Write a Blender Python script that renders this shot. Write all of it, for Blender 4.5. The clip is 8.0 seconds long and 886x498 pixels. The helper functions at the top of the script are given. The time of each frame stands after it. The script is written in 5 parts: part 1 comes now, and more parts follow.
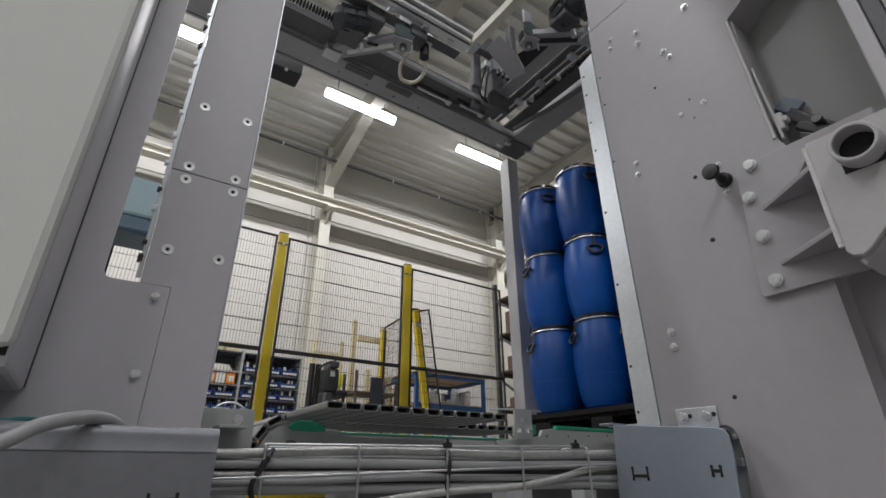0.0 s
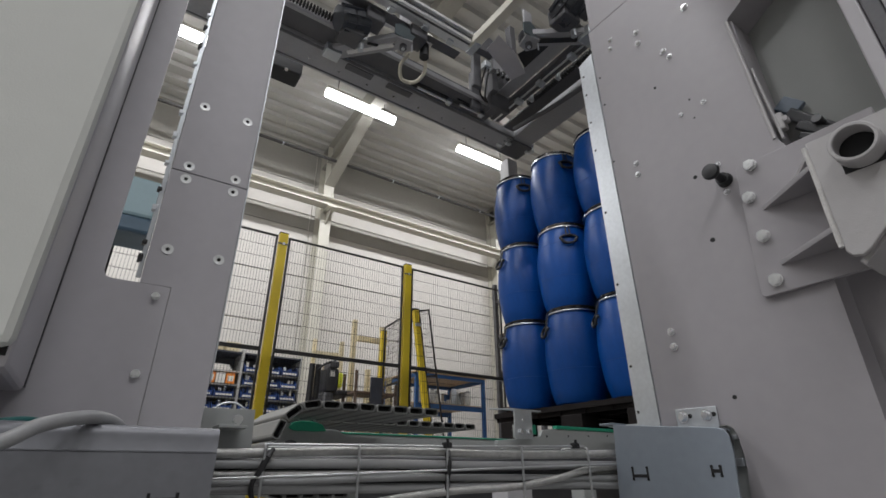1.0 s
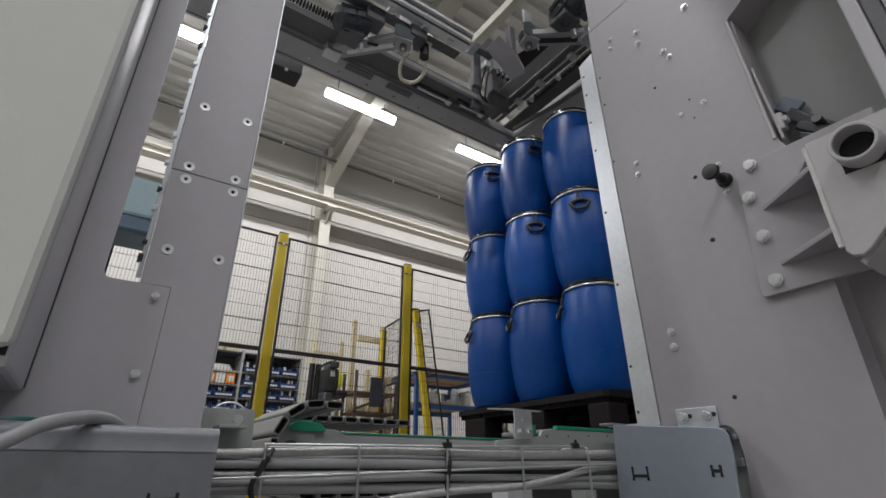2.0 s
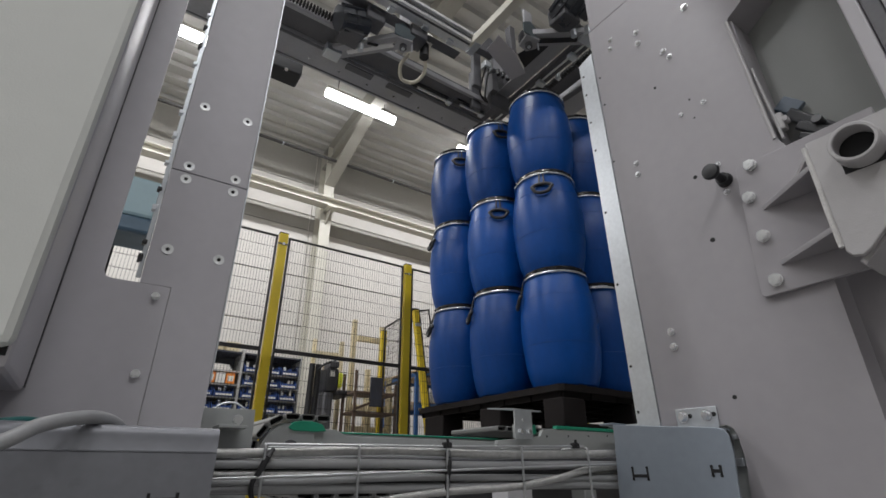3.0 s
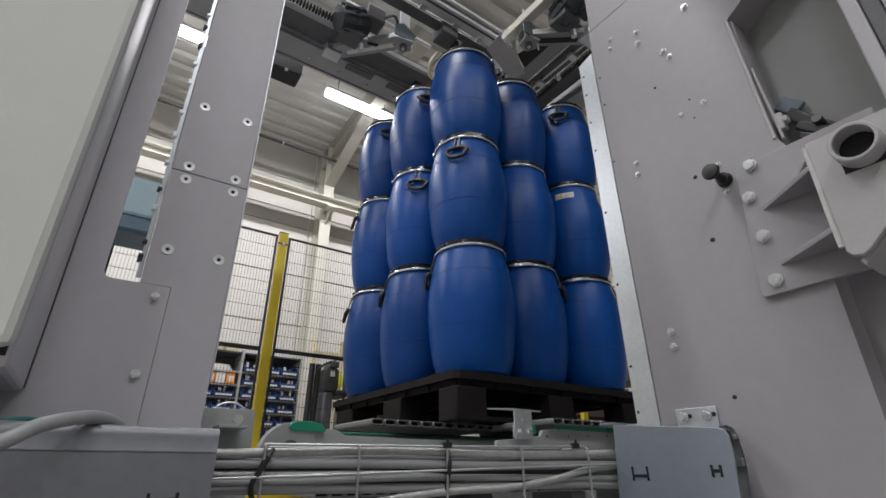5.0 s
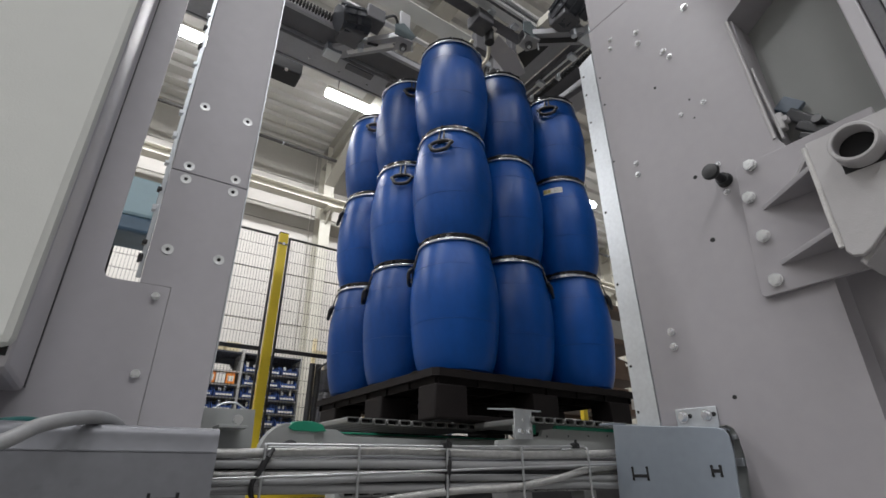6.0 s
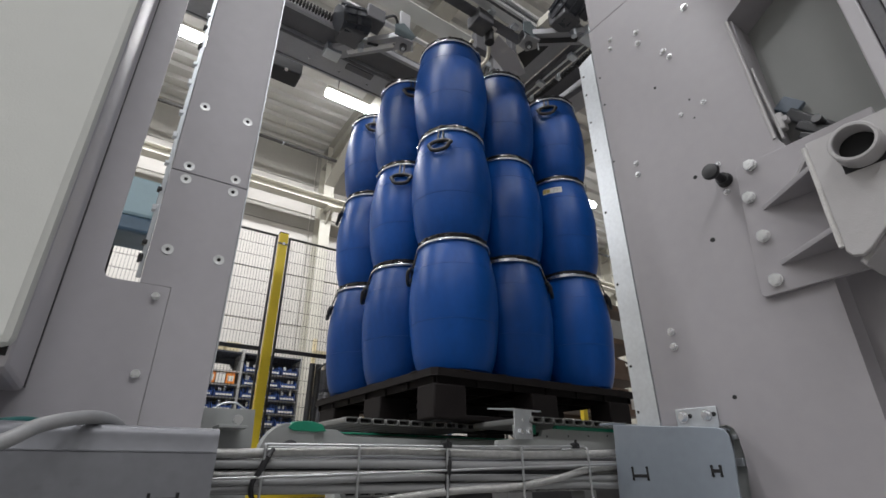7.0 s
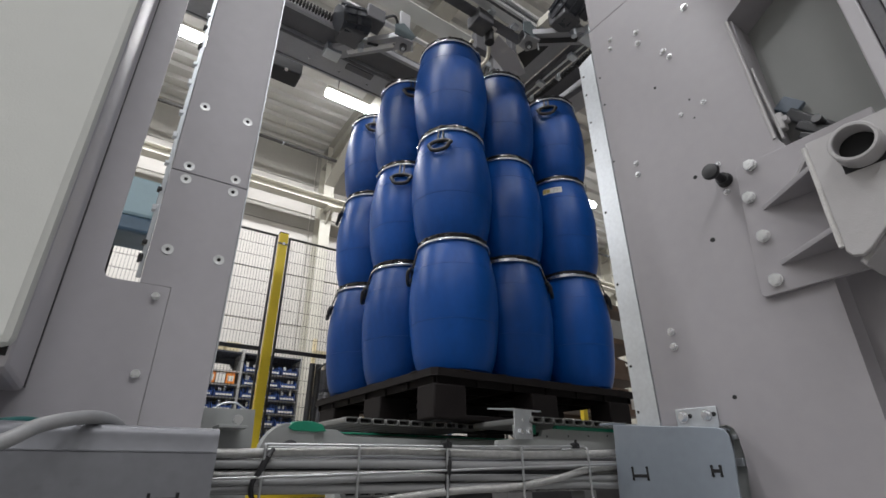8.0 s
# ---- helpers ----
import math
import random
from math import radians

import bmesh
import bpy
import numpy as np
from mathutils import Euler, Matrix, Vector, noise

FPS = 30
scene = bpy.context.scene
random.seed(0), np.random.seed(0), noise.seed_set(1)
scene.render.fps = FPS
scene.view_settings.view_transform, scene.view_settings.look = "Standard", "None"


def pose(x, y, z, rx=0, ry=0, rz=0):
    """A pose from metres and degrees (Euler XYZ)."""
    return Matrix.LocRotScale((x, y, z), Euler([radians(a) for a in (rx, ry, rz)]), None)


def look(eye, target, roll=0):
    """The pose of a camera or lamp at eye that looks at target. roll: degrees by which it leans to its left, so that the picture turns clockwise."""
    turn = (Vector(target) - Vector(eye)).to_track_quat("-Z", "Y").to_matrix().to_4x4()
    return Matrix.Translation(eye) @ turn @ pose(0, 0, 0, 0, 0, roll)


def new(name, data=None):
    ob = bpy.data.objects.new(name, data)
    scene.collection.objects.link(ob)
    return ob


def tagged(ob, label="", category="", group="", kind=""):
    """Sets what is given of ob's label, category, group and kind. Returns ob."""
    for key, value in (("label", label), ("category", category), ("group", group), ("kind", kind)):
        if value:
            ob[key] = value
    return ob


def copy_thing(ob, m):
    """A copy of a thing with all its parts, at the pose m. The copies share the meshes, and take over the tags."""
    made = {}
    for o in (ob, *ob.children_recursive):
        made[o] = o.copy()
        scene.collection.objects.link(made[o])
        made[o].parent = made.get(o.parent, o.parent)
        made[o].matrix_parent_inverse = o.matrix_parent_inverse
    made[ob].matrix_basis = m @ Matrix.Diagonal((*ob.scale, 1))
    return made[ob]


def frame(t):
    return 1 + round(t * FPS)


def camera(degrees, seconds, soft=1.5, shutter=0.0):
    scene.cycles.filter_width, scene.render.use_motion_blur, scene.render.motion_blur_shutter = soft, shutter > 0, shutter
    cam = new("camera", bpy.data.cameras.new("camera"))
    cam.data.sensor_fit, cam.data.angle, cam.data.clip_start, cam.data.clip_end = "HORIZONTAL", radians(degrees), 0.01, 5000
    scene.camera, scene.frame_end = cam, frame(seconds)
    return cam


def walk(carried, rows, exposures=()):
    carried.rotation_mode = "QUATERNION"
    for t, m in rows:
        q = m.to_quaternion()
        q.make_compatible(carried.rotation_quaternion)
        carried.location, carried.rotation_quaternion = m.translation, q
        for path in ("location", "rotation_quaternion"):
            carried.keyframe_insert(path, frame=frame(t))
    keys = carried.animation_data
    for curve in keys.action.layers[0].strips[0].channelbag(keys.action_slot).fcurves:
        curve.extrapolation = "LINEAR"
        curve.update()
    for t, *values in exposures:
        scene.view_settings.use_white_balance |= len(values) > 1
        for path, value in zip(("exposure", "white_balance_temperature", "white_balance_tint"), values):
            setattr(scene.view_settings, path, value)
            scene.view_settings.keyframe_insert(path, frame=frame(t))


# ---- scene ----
cam = camera(85.2, 8.0, soft=1.6)
C = 0.45                      # height of the lens over the floor
EYE = Vector((0.0, 0.0, C))
AIM = Vector((0.5152, 0.7484, 0.4177))
walk(cam, [(0.0, look(EYE, EYE + AIM, -0.142)), (8.0, look(EYE, EYE + AIM, -0.142))],
     [(0.0, 0.08), (1.5, 0.08), (3.0, 0.12), (3.5, 0.15), (4.5, 0.23), (5.8, 0.36), (6.5, 0.4), (8.0, 0.4)])

# ---------------------------------------------------------------- light
world = bpy.data.worlds.new("hall_air")
world.use_nodes = True
world.node_tree.nodes["Background"].inputs[0].default_value = (0.75, 0.8, 0.9, 1)
world.node_tree.nodes["Background"].inputs[1].default_value = 0.05
scene.world = world

LIGHT_Z = C + 5.5
# the 5.95 row is in view; rows 1.2 and -3.4 are added unseen fill
LIGHT_ROWS = [(5.95, -6.0 + 2.61 * i) for i in range(7)] + [(y, -6.0 + 2.61 * i) for y, n in ((1.2, 3), (-3.4, 4)) for i in range(n)]


def light_z(y):
    return LIGHT_Z + (5.95 - y) * 0.05


def strip_lamp(x, y):
    lamp = bpy.data.lights.new("strip_light", "AREA")
    lamp.shape, lamp.size, lamp.size_y = "RECTANGLE", 1.25, 0.12
    lamp.energy, lamp.color = 68, (0.965, 0.965, 0.985)
    ob = new("strip_lamp", lamp)
    ob.matrix_world = pose(x + 0.62, y, light_z(y) - 0.085)


for ly, lx in LIGHT_ROWS:
    strip_lamp(lx, ly)


# ---------------------------------------------------------------- materials
def material(name, colour, rough=0.5, metal=0.0, vary=0.12, scale=6.0, bump=0.0, bump_scale=60.0, spots=0.0, coat=0.0, by_object=0.0, spec=0.5, stretch=(1, 1, 1)):
    """Painted or bare surface with stains at one scale and grain at another."""
    m = bpy.data.materials.new(name)
    m.use_nodes = True
    t = m.node_tree
    b = t.nodes["Principled BSDF"]
    link = t.links.new
    co = t.nodes.new("ShaderNodeTexCoord")
    mp = t.nodes.new("ShaderNodeMapping")
    mp.inputs["Scale"].default_value = stretch
    link(co.outputs["Object"], mp.inputs["Vector"])
    n1 = t.nodes.new("ShaderNodeTexNoise")
    n1.inputs["Scale"].default_value, n1.inputs["Detail"].default_value = scale, 6
    n2 = t.nodes.new("ShaderNodeTexNoise")
    n2.inputs["Scale"].default_value, n2.inputs["Detail"].default_value = scale * 11, 4
    link(mp.outputs["Vector"], n1.inputs["Vector"])
    link(mp.outputs["Vector"], n2.inputs["Vector"])
    mix = t.nodes.new("ShaderNodeMath")
    mix.operation = "MULTIPLY_ADD"
    mix.inputs[1].default_value = 0.45
    link(n2.outputs["Fac"], mix.inputs[0])
    sc = t.nodes.new("ShaderNodeMath")
    sc.operation = "MULTIPLY"
    sc.inputs[1].default_value = 0.55
    link(n1.outputs["Fac"], sc.inputs[0])
    link(sc.outputs[0], mix.inputs[2])
    ramp = t.nodes.new("ShaderNodeValToRGB")
    lo = [c * (1 - vary) for c in colour]
    hi = [min(1, c * (1 + vary)) for c in colour]
    ramp.color_ramp.elements[0].position, ramp.color_ramp.elements[0].color = 0.3, (*lo, 1)
    ramp.color_ramp.elements[1].position, ramp.color_ramp.elements[1].color = 0.7, (*hi, 1)
    link(mix.outputs[0], ramp.inputs["Fac"])
    out = ramp.outputs["Color"]
    if by_object:
        info = t.nodes.new("ShaderNodeObjectInfo")
        hsv = t.nodes.new("ShaderNodeHueSaturation")
        mr = t.nodes.new("ShaderNodeMapRange")
        mr.inputs["To Min"].default_value, mr.inputs["To Max"].default_value = 1 - by_object, 1 + by_object
        link(info.outputs["Random"], mr.inputs["Value"])
        link(mr.outputs["Result"], hsv.inputs["Value"])
        link(out, hsv.inputs["Color"])
        out = hsv.outputs["Color"]
    if spots:
        vo = t.nodes.new("ShaderNodeTexNoise")
        vo.inputs["Scale"].default_value, vo.inputs["Detail"].default_value = scale * 4, 8
        link(mp.outputs["Vector"], vo.inputs["Vector"])
        r2 = t.nodes.new("ShaderNodeValToRGB")
        r2.color_ramp.elements[0].position, r2.color_ramp.elements[1].position = 0.60, 0.72
        link(vo.outputs["Fac"], r2.inputs["Fac"])
        mx = t.nodes.new("ShaderNodeMix")
        mx.data_type = "RGBA"
        ml = t.nodes.new("ShaderNodeMath")
        ml.operation = "MULTIPLY"
        ml.inputs[1].default_value = spots
        link(r2.outputs["Color"], ml.inputs[0])
        link(ml.outputs[0], mx.inputs["Factor"])
        link(out, mx.inputs["A"])
        mx.inputs["B"].default_value = (*[c * 0.55 for c in colour], 1)
        out = mx.outputs["Result"]
    link(out, b.inputs["Base Color"])
    b.inputs["Metallic"].default_value = metal
    b.inputs["Specular IOR Level"].default_value = spec
    rr = t.nodes.new("ShaderNodeMapRange")
    rr.inputs["To Min"].default_value, rr.inputs["To Max"].default_value = max(0.03, rough - 0.1), min(1, rough + 0.1)
    link(mix.outputs[0], rr.inputs["Value"])
    link(rr.outputs["Result"], b.inputs["Roughness"])
    if coat:
        b.inputs["Coat Weight"].default_value = coat
        b.inputs["Coat Roughness"].default_value = 0.15
    if bump:
        nb = t.nodes.new("ShaderNodeTexNoise")
        nb.inputs["Scale"].default_value, nb.inputs["Detail"].default_value = bump_scale, 3
        link(mp.outputs["Vector"], nb.inputs["Vector"])
        bp = t.nodes.new("ShaderNodeBump")
        bp.inputs["Strength"].default_value, bp.inputs["Distance"].default_value = bump, 0.002
        link(nb.outputs["Fac"], bp.inputs["Height"])
        link(bp.outputs["Normal"], b.inputs["Normal"])
    return m


def glowing(name, colour, strength):
    m = bpy.data.materials.new(name)
    m.use_nodes = True
    b = m.node_tree.nodes["Principled BSDF"]
    b.inputs["Base Color"].default_value = (0.8, 0.8, 0.8, 1)
    b.inputs["Emission Color"].default_value = (*colour, 1)
    b.inputs["Emission Strength"].default_value = strength
    return m


PLATE = material("grey_powder_coat", (0.315, 0.302, 0.318), 0.46, vary=0.05, scale=3, bump=0.12, bump_scale=700, spots=0.06)
PLATE_L = material("grey_steel_paint", (0.50, 0.487, 0.515), 0.42, vary=0.05, scale=3, bump=0.10, bump_scale=600, spots=0.06)
# Plate grey lightened for faces that catch light; the hinge is pale itself.
LIT_PALE = material("lit_pale_paint", (0.43, 0.42, 0.425), 0.4, vary=0.06, scale=5, bump=0.15, bump_scale=420, spots=0.08)
WELD = material("painted_weld", (0.56, 0.55, 0.54), 0.4, vary=0.12, scale=40, bump=1.0, bump_scale=180)
CABINET = material("pale_cabinet_paint", (0.66, 0.67, 0.64), 0.6, vary=0.03, scale=2, bump=0.15, bump_scale=500)
ZINC = material("zinc_sheet", (0.62, 0.65, 0.68), 0.38, metal=0.75, vary=0.12, scale=9, bump=0.05, spots=0.15)
ZINC_BOLT = material("zinc_bolt", (0.80, 0.81, 0.82), 0.24, metal=0.85, vary=0.15, scale=110)
TRAY = material("blue_grey_sheet", (0.25, 0.285, 0.33), 0.40, metal=0.25, vary=0.08, scale=5, spots=0.12)
TRAY_L = material("grey_tray_sheet", (0.20, 0.205, 0.225), 0.42, metal=0.25, vary=0.12, scale=5, spots=0.4)
BLUE = material("blue_polyethylene", (0.0004, 0.050, 0.232), 0.39, vary=0.15, scale=4, bump=0.05, bump_scale=8, spots=0.12, by_object=0.16, stretch=(1, 1, 0.6), spec=0.27)
BLUE_SCUFF = material("scuffed_blue_seam", (0.004, 0.062, 0.25), 0.5, vary=0.55, scale=9, spots=0.5)
LID = material("black_lid_plastic", (0.008, 0.009, 0.012), 0.17, vary=0.2, scale=20)
SCREW = material("bright_screw_zinc", (0.80, 0.81, 0.81), 0.42, metal=0.55, vary=0.1, scale=120)
RING = material("steel_clamp_ring", (0.66, 0.69, 0.74), 0.24, metal=0.95, vary=0.2, scale=30, spots=0.3)
BLACK = material("black_plastic", (0.015, 0.015, 0.017), 0.5, vary=0.2, scale=30, bump=0.1)
PALLET = material("black_recycled_plastic", (0.0125, 0.0100, 0.0100), 0.7, vary=0.35, scale=12, spec=0.18, bump=0.25, bump_scale=160, spots=0.2)
YELLOW = material("yellow_fence_paint", (0.74, 0.55, 0.03), 0.42, vary=0.07, scale=8, spots=0.1)
WIRE = material("black_wire_paint", (0.03, 0.028, 0.027), 0.5, vary=0.2, scale=20)
WALL = material("white_wall_panel", (0.64, 0.615, 0.575), 0.55, vary=0.04, scale=1.2, spots=0.04)
WALL_DIM = material("darker_wall_band", (0.40, 0.385, 0.35), 0.6, vary=0.05, scale=1.5)
STEEL_CREAM = material("cream_structural_paint", (0.58, 0.56, 0.49), 0.5, vary=0.05, scale=3)
# Roof grey raised to carry the lens veil that lies over it.
ROOF = material("roof_sheet", (0.56, 0.555, 0.53), 0.5, metal=0.0, vary=0.06, scale=2)
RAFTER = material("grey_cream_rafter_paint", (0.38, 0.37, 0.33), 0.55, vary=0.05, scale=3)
SOUTH = material("bounce_dulling_grey", (0.30, 0.30, 0.29), 0.6, vary=0.06, scale=1.5)
CONCRETE = material("concrete_floor", (0.23, 0.225, 0.218), 0.45, vary=0.2, scale=1.3, bump=0.15, bump_scale=40, spots=0.25)
PIPE = material("dark_pipe", (0.05, 0.047, 0.045), 0.5, vary=0.1, scale=8)
# Grey lightened to hold the haze of lens flare on the overhead steel.
MACHINE = material("machine_grey", (0.36, 0.36, 0.375), 0.45, metal=0.1, vary=0.1, scale=6, spots=0.15)
MACHINE_DARK = material("machine_dark", (0.12, 0.12, 0.128), 0.45, metal=0.3, vary=0.18, scale=9, spots=0.2)
ALU = material("aluminium_rail", (0.80, 0.80, 0.80), 0.36, metal=0.55, vary=0.08, scale=14, stretch=(1, 8, 8))
CREAM_HOSE = material("cream_hose", (0.70, 0.66, 0.55), 0.45, vary=0.06, scale=20)
CABLE = material("grey_cable", (0.31, 0.315, 0.32), 0.42, vary=0.08, scale=12, bump=0.06, bump_scale=200)
BRAID = material("braided_cable", (0.46, 0.46, 0.45), 0.38, metal=0.45, vary=0.25, scale=90, bump=0.8, bump_scale=420)
# Dark tone for the shaded gaps between cables, and for the strap ends.
GAP_STRAP_DARK = material("gap_shade_and_strap", (0.09, 0.09, 0.095), 0.5, vary=0.15, scale=12)
WIRE_ZINC = material("bright_basket_wire", (0.52, 0.53, 0.54), 0.42, metal=1.0, vary=0.1, scale=40)
SLAT = material("slat_grey", (0.20, 0.203, 0.198), 0.42, metal=0.3, vary=0.1, scale=8, spots=0.2)
GREEN = material("green_wear_strip", (0.015, 0.27, 0.16), 0.42, vary=0.1, scale=10)
FRAME_POST = material("machine_post_paint", (0.46, 0.455, 0.47), 0.42, vary=0.06, scale=3, bump=0.1, bump_scale=500)
RAIL_PAINT = material("conveyor_side_paint", (0.36, 0.375, 0.37), 0.45, vary=0.08, scale=4, spots=0.15)
BIN = material("blue_bin_plastic", (0.02, 0.055, 0.20), 0.45, vary=0.15, scale=15, by_object=0.3)
SHELF_GREY = material("grey_shelf_paint", (0.42, 0.42, 0.41), 0.5, vary=0.06, scale=5)
SHELF_DARK = material("dark_shelf_back", (0.045, 0.05, 0.07), 0.6, vary=0.15, scale=5)
ORANGE = material("orange_box", (0.85, 0.27, 0.04), 0.55, vary=0.1, scale=12)
PAPER = material("white_paper_box", (0.74, 0.72, 0.68), 0.65, vary=0.06, scale=12)
TIMBER = material("pale_timber", (0.66, 0.57, 0.38), 0.6, vary=0.2, scale=9, bump=0.2, stretch=(1, 1, 6), by_object=0.12)
RUST = material("rack_brown", (0.13, 0.085, 0.06), 0.6, vary=0.2, scale=9, by_object=0.25)
BENCH_BLUE = material("blue_bench_paint", (0.03, 0.12, 0.34), 0.42, vary=0.08, scale=6)
BENCH_BOARD = material("brown_board", (0.52, 0.38, 0.23), 0.6, vary=0.12, scale=6)
BLUE_GREY = material("blue_grey_cover", (0.30, 0.42, 0.46), 0.4, vary=0.04, scale=3)
NAVY = material("navy_cover", (0.07, 0.12, 0.17), 0.4, vary=0.05, scale=3)
GLASSY = material("smoked_panel", (0.25, 0.258, 0.252), 0.5, vary=0.04, scale=2, spec=0.5)
STICKER = material("gold_sticker_print", (0.55, 0.42, 0.12), 0.4, vary=0.2, scale=30)
HI_VIS = material("hi_vis_yellow", (0.75, 0.80, 0.05), 0.5, vary=0.05, scale=12)
TEAL = material("teal_sheath", (0.015, 0.12, 0.115), 0.4, vary=0.08, scale=10)
LATCH = material("dark_latch_plastic", (0.035, 0.036, 0.04), 0.4, vary=0.2, scale=20)
SLATE = material("slate_blue_pad", (0.12, 0.15, 0.19), 0.5, vary=0.1, scale=20)
MOTOR = material("dark_motor_paint", (0.05, 0.054, 0.064), 0.5, vary=0.2, scale=18)
JOINT = material("slate_joint_paint", (0.10, 0.125, 0.135), 0.4, metal=0.2, vary=0.2, scale=12)
# Near-black that stands for the shade inside holes, slots and hollow ends.
HOLE = material("hole_shade", (0.012, 0.012, 0.013), 0.8, vary=0.1, scale=20)
TUBE = glowing("strip_tube", (0.98, 0.98, 1.0), 9.0)


# ---------------------------------------------------------------- mesh helpers
def box(bm, a, b, bevel=0.0, m=None):
    """An axis-aligned box between two corners, its edges rounded."""
    a, b = Vector(a), Vector(b)
    lo = Vector([min(p, q) for p, q in zip(a, b)])
    hi = Vector([max(p, q) for p, q in zip(a, b)])
    t = Matrix.LocRotScale((lo + hi) / 2, None, hi - lo)
    if m is not None:
        t = m @ t
    made = bmesh.ops.create_cube(bm, size=1, matrix=t)
    if bevel:
        es = list({e for v in made["verts"] for e in v.link_edges})
        bmesh.ops.bevel(bm, geom=es, offset=bevel, segments=2, profile=0.5, affect="EDGES")
    return bm


def rod(bm, a, b, r, n=12, r2=None):
    """A round bar from a to b; six sides stay a hexagon."""
    n = n if n == 6 else max(n, 20)
    a, b = Vector(a), Vector(b)
    d = b - a
    m = Matrix.Translation((a + b) / 2) @ d.to_track_quat("Z", "Y").to_matrix().to_4x4()
    bmesh.ops.create_cone(bm, cap_ends=True, segments=n, radius1=r, radius2=r if r2 is None else r2, depth=d.length, matrix=m)
    return bm


def bar(bm, a, b, w, h, bevel=0.0, up=(0, 0, 1)):
    """A square bar from a to b, w wide and h high."""
    a, b, up = Vector(a), Vector(b), Vector(up)
    d = (b - a)
    x = d.normalized()
    y = up.cross(x).normalized()
    z = x.cross(y)
    m = Matrix((x, y, z)).transposed().to_4x4()
    m.translation = (a + b) / 2
    return box(bm, (-d.length / 2, -w / 2, -h / 2), (d.length / 2, w / 2, h / 2), bevel, m)


def lathe(bm, profile, n=32, centre=(0, 0, 0)):
    """Turns a profile of (radius, height) round z."""
    rings = []
    for r, z in profile:
        rings.append([bm.verts.new((centre[0] + r * math.cos(2 * math.pi * i / n), centre[1] + r * math.sin(2 * math.pi * i / n), centre[2] + z)) for i in range(n)])
    for p, q in zip(rings, rings[1:]):
        for i in range(n):
            bm.faces.new((p[i], p[(i + 1) % n], q[(i + 1) % n], q[i]))
    bm.faces.new(list(reversed(rings[0])))
    bm.faces.new(rings[-1])
    return bm


def tube(bm, pts, r, n=8, smooth=4):
    """A round hose along a smoothed line."""
    n, smooth = max(n, 18), max(smooth, 6)
    pts = [Vector(p) for p in pts]
    line = []
    for i in range(len(pts) - 1):
        p0, p1, p2, p3 = pts[max(0, i - 1)], pts[i], pts[i + 1], pts[min(len(pts) - 1, i + 2)]
        for k in range(smooth):
            t = k / smooth
            line.append(0.5 * ((2 * p1) + (p2 - p0) * t + (2 * p0 - 5 * p1 + 4 * p2 - p3) * t * t + (3 * p1 - p0 - 3 * p2 + p3) * t ** 3))
    line.append(pts[-1])
    rings = []
    side = None
    for i, p in enumerate(line):
        d = (line[min(i + 1, len(line) - 1)] - line[max(i - 1, 0)]).normalized()
        if side is None:
            side = d.orthogonal().normalized()
        side = (side - d * side.dot(d)).normalized()
        o = d.cross(side)
        rings.append([bm.verts.new(p + r * (math.cos(2 * math.pi * k / n) * side + math.sin(2 * math.pi * k / n) * o)) for k in range(n)])
    for a, b in zip(rings, rings[1:]):
        for k in range(n):
            bm.faces.new((a[k], a[(k + 1) % n], b[(k + 1) % n], b[k]))
    bm.faces.new(list(reversed(rings[0])))
    bm.faces.new(rings[-1])
    return bm


def extrude(bm, outline, axis, lo, hi, bevel=0.0):
    """A plate of the given outline: axis 'y' takes (x, z) points, 'x' takes (y, z) points, 'z' takes (x, y)."""
    def put(p, d):
        return {"y": (p[0], d, p[1]), "x": (d, p[0], p[1]), "z": (p[0], p[1], d)}[axis]
    a = [bm.verts.new(put(p, lo)) for p in outline]
    b = [bm.verts.new(put(p, hi)) for p in outline]
    fs = [bm.faces.new(a), bm.faces.new(list(reversed(b)))]
    n = len(outline)
    for i in range(n):
        fs.append(bm.faces.new((a[i], b[i], b[(i + 1) % n], a[(i + 1) % n])))
    bmesh.ops.recalc_face_normals(bm, faces=fs)
    if bevel:
        es = list({e for f in fs for e in f.edges})
        bmesh.ops.bevel(bm, geom=es, offset=bevel, segments=2, profile=0.5, affect="EDGES")
    return bm


def mesh_of(name, bm, mat, smooth=True):
    bmesh.ops.recalc_face_normals(bm, faces=bm.faces[:])
    me = bpy.data.meshes.new(name)
    bm.to_mesh(me)
    bm.free()
    me.materials.append(mat)
    if smooth:
        for p in me.polygons:
            p.use_smooth = True
        me.set_sharp_from_angle(angle=radians(20.5))
    return me


def part(name, bm, mat, parent=None, label="", smooth=True):
    ob = new(name, mesh_of(name, bm, mat, smooth))
    if parent is not None:
        ob.parent = parent
    if label:
        ob["label"] = label
    return ob


def piece(name, me, parent, m):
    """Another object on a mesh that exists."""
    ob = new(name, me)
    ob.parent = parent
    ob.matrix_basis = m
    return ob


def thing(name, label, category, group="", at=(0, 0, 0)):
    ob = new(name)
    ob.location = at
    ob.empty_display_size = 0.05
    return tagged(ob, label, category, group)


def setting(name, bm, mat, label, category):
    return tagged(part(name, bm, mat), label, category, kind="structure")


def B():
    return bmesh.new()


def hex_bolt_mesh(r=0.0088, washer=0.0094):
    """A hexagon head on its washer, along -y."""
    bm = B()
    rod(bm, (0, 0, 0), (0, -0.0025, 0), washer, 20)
    rod(bm, (0, -0.0025, 0), (0, -0.010, 0), r, 6)
    rod(bm, (0, -0.010, 0), (0, -0.0112, 0), r * 0.72, 12)
    return mesh_of("bolt", bm, ZINC_BOLT)


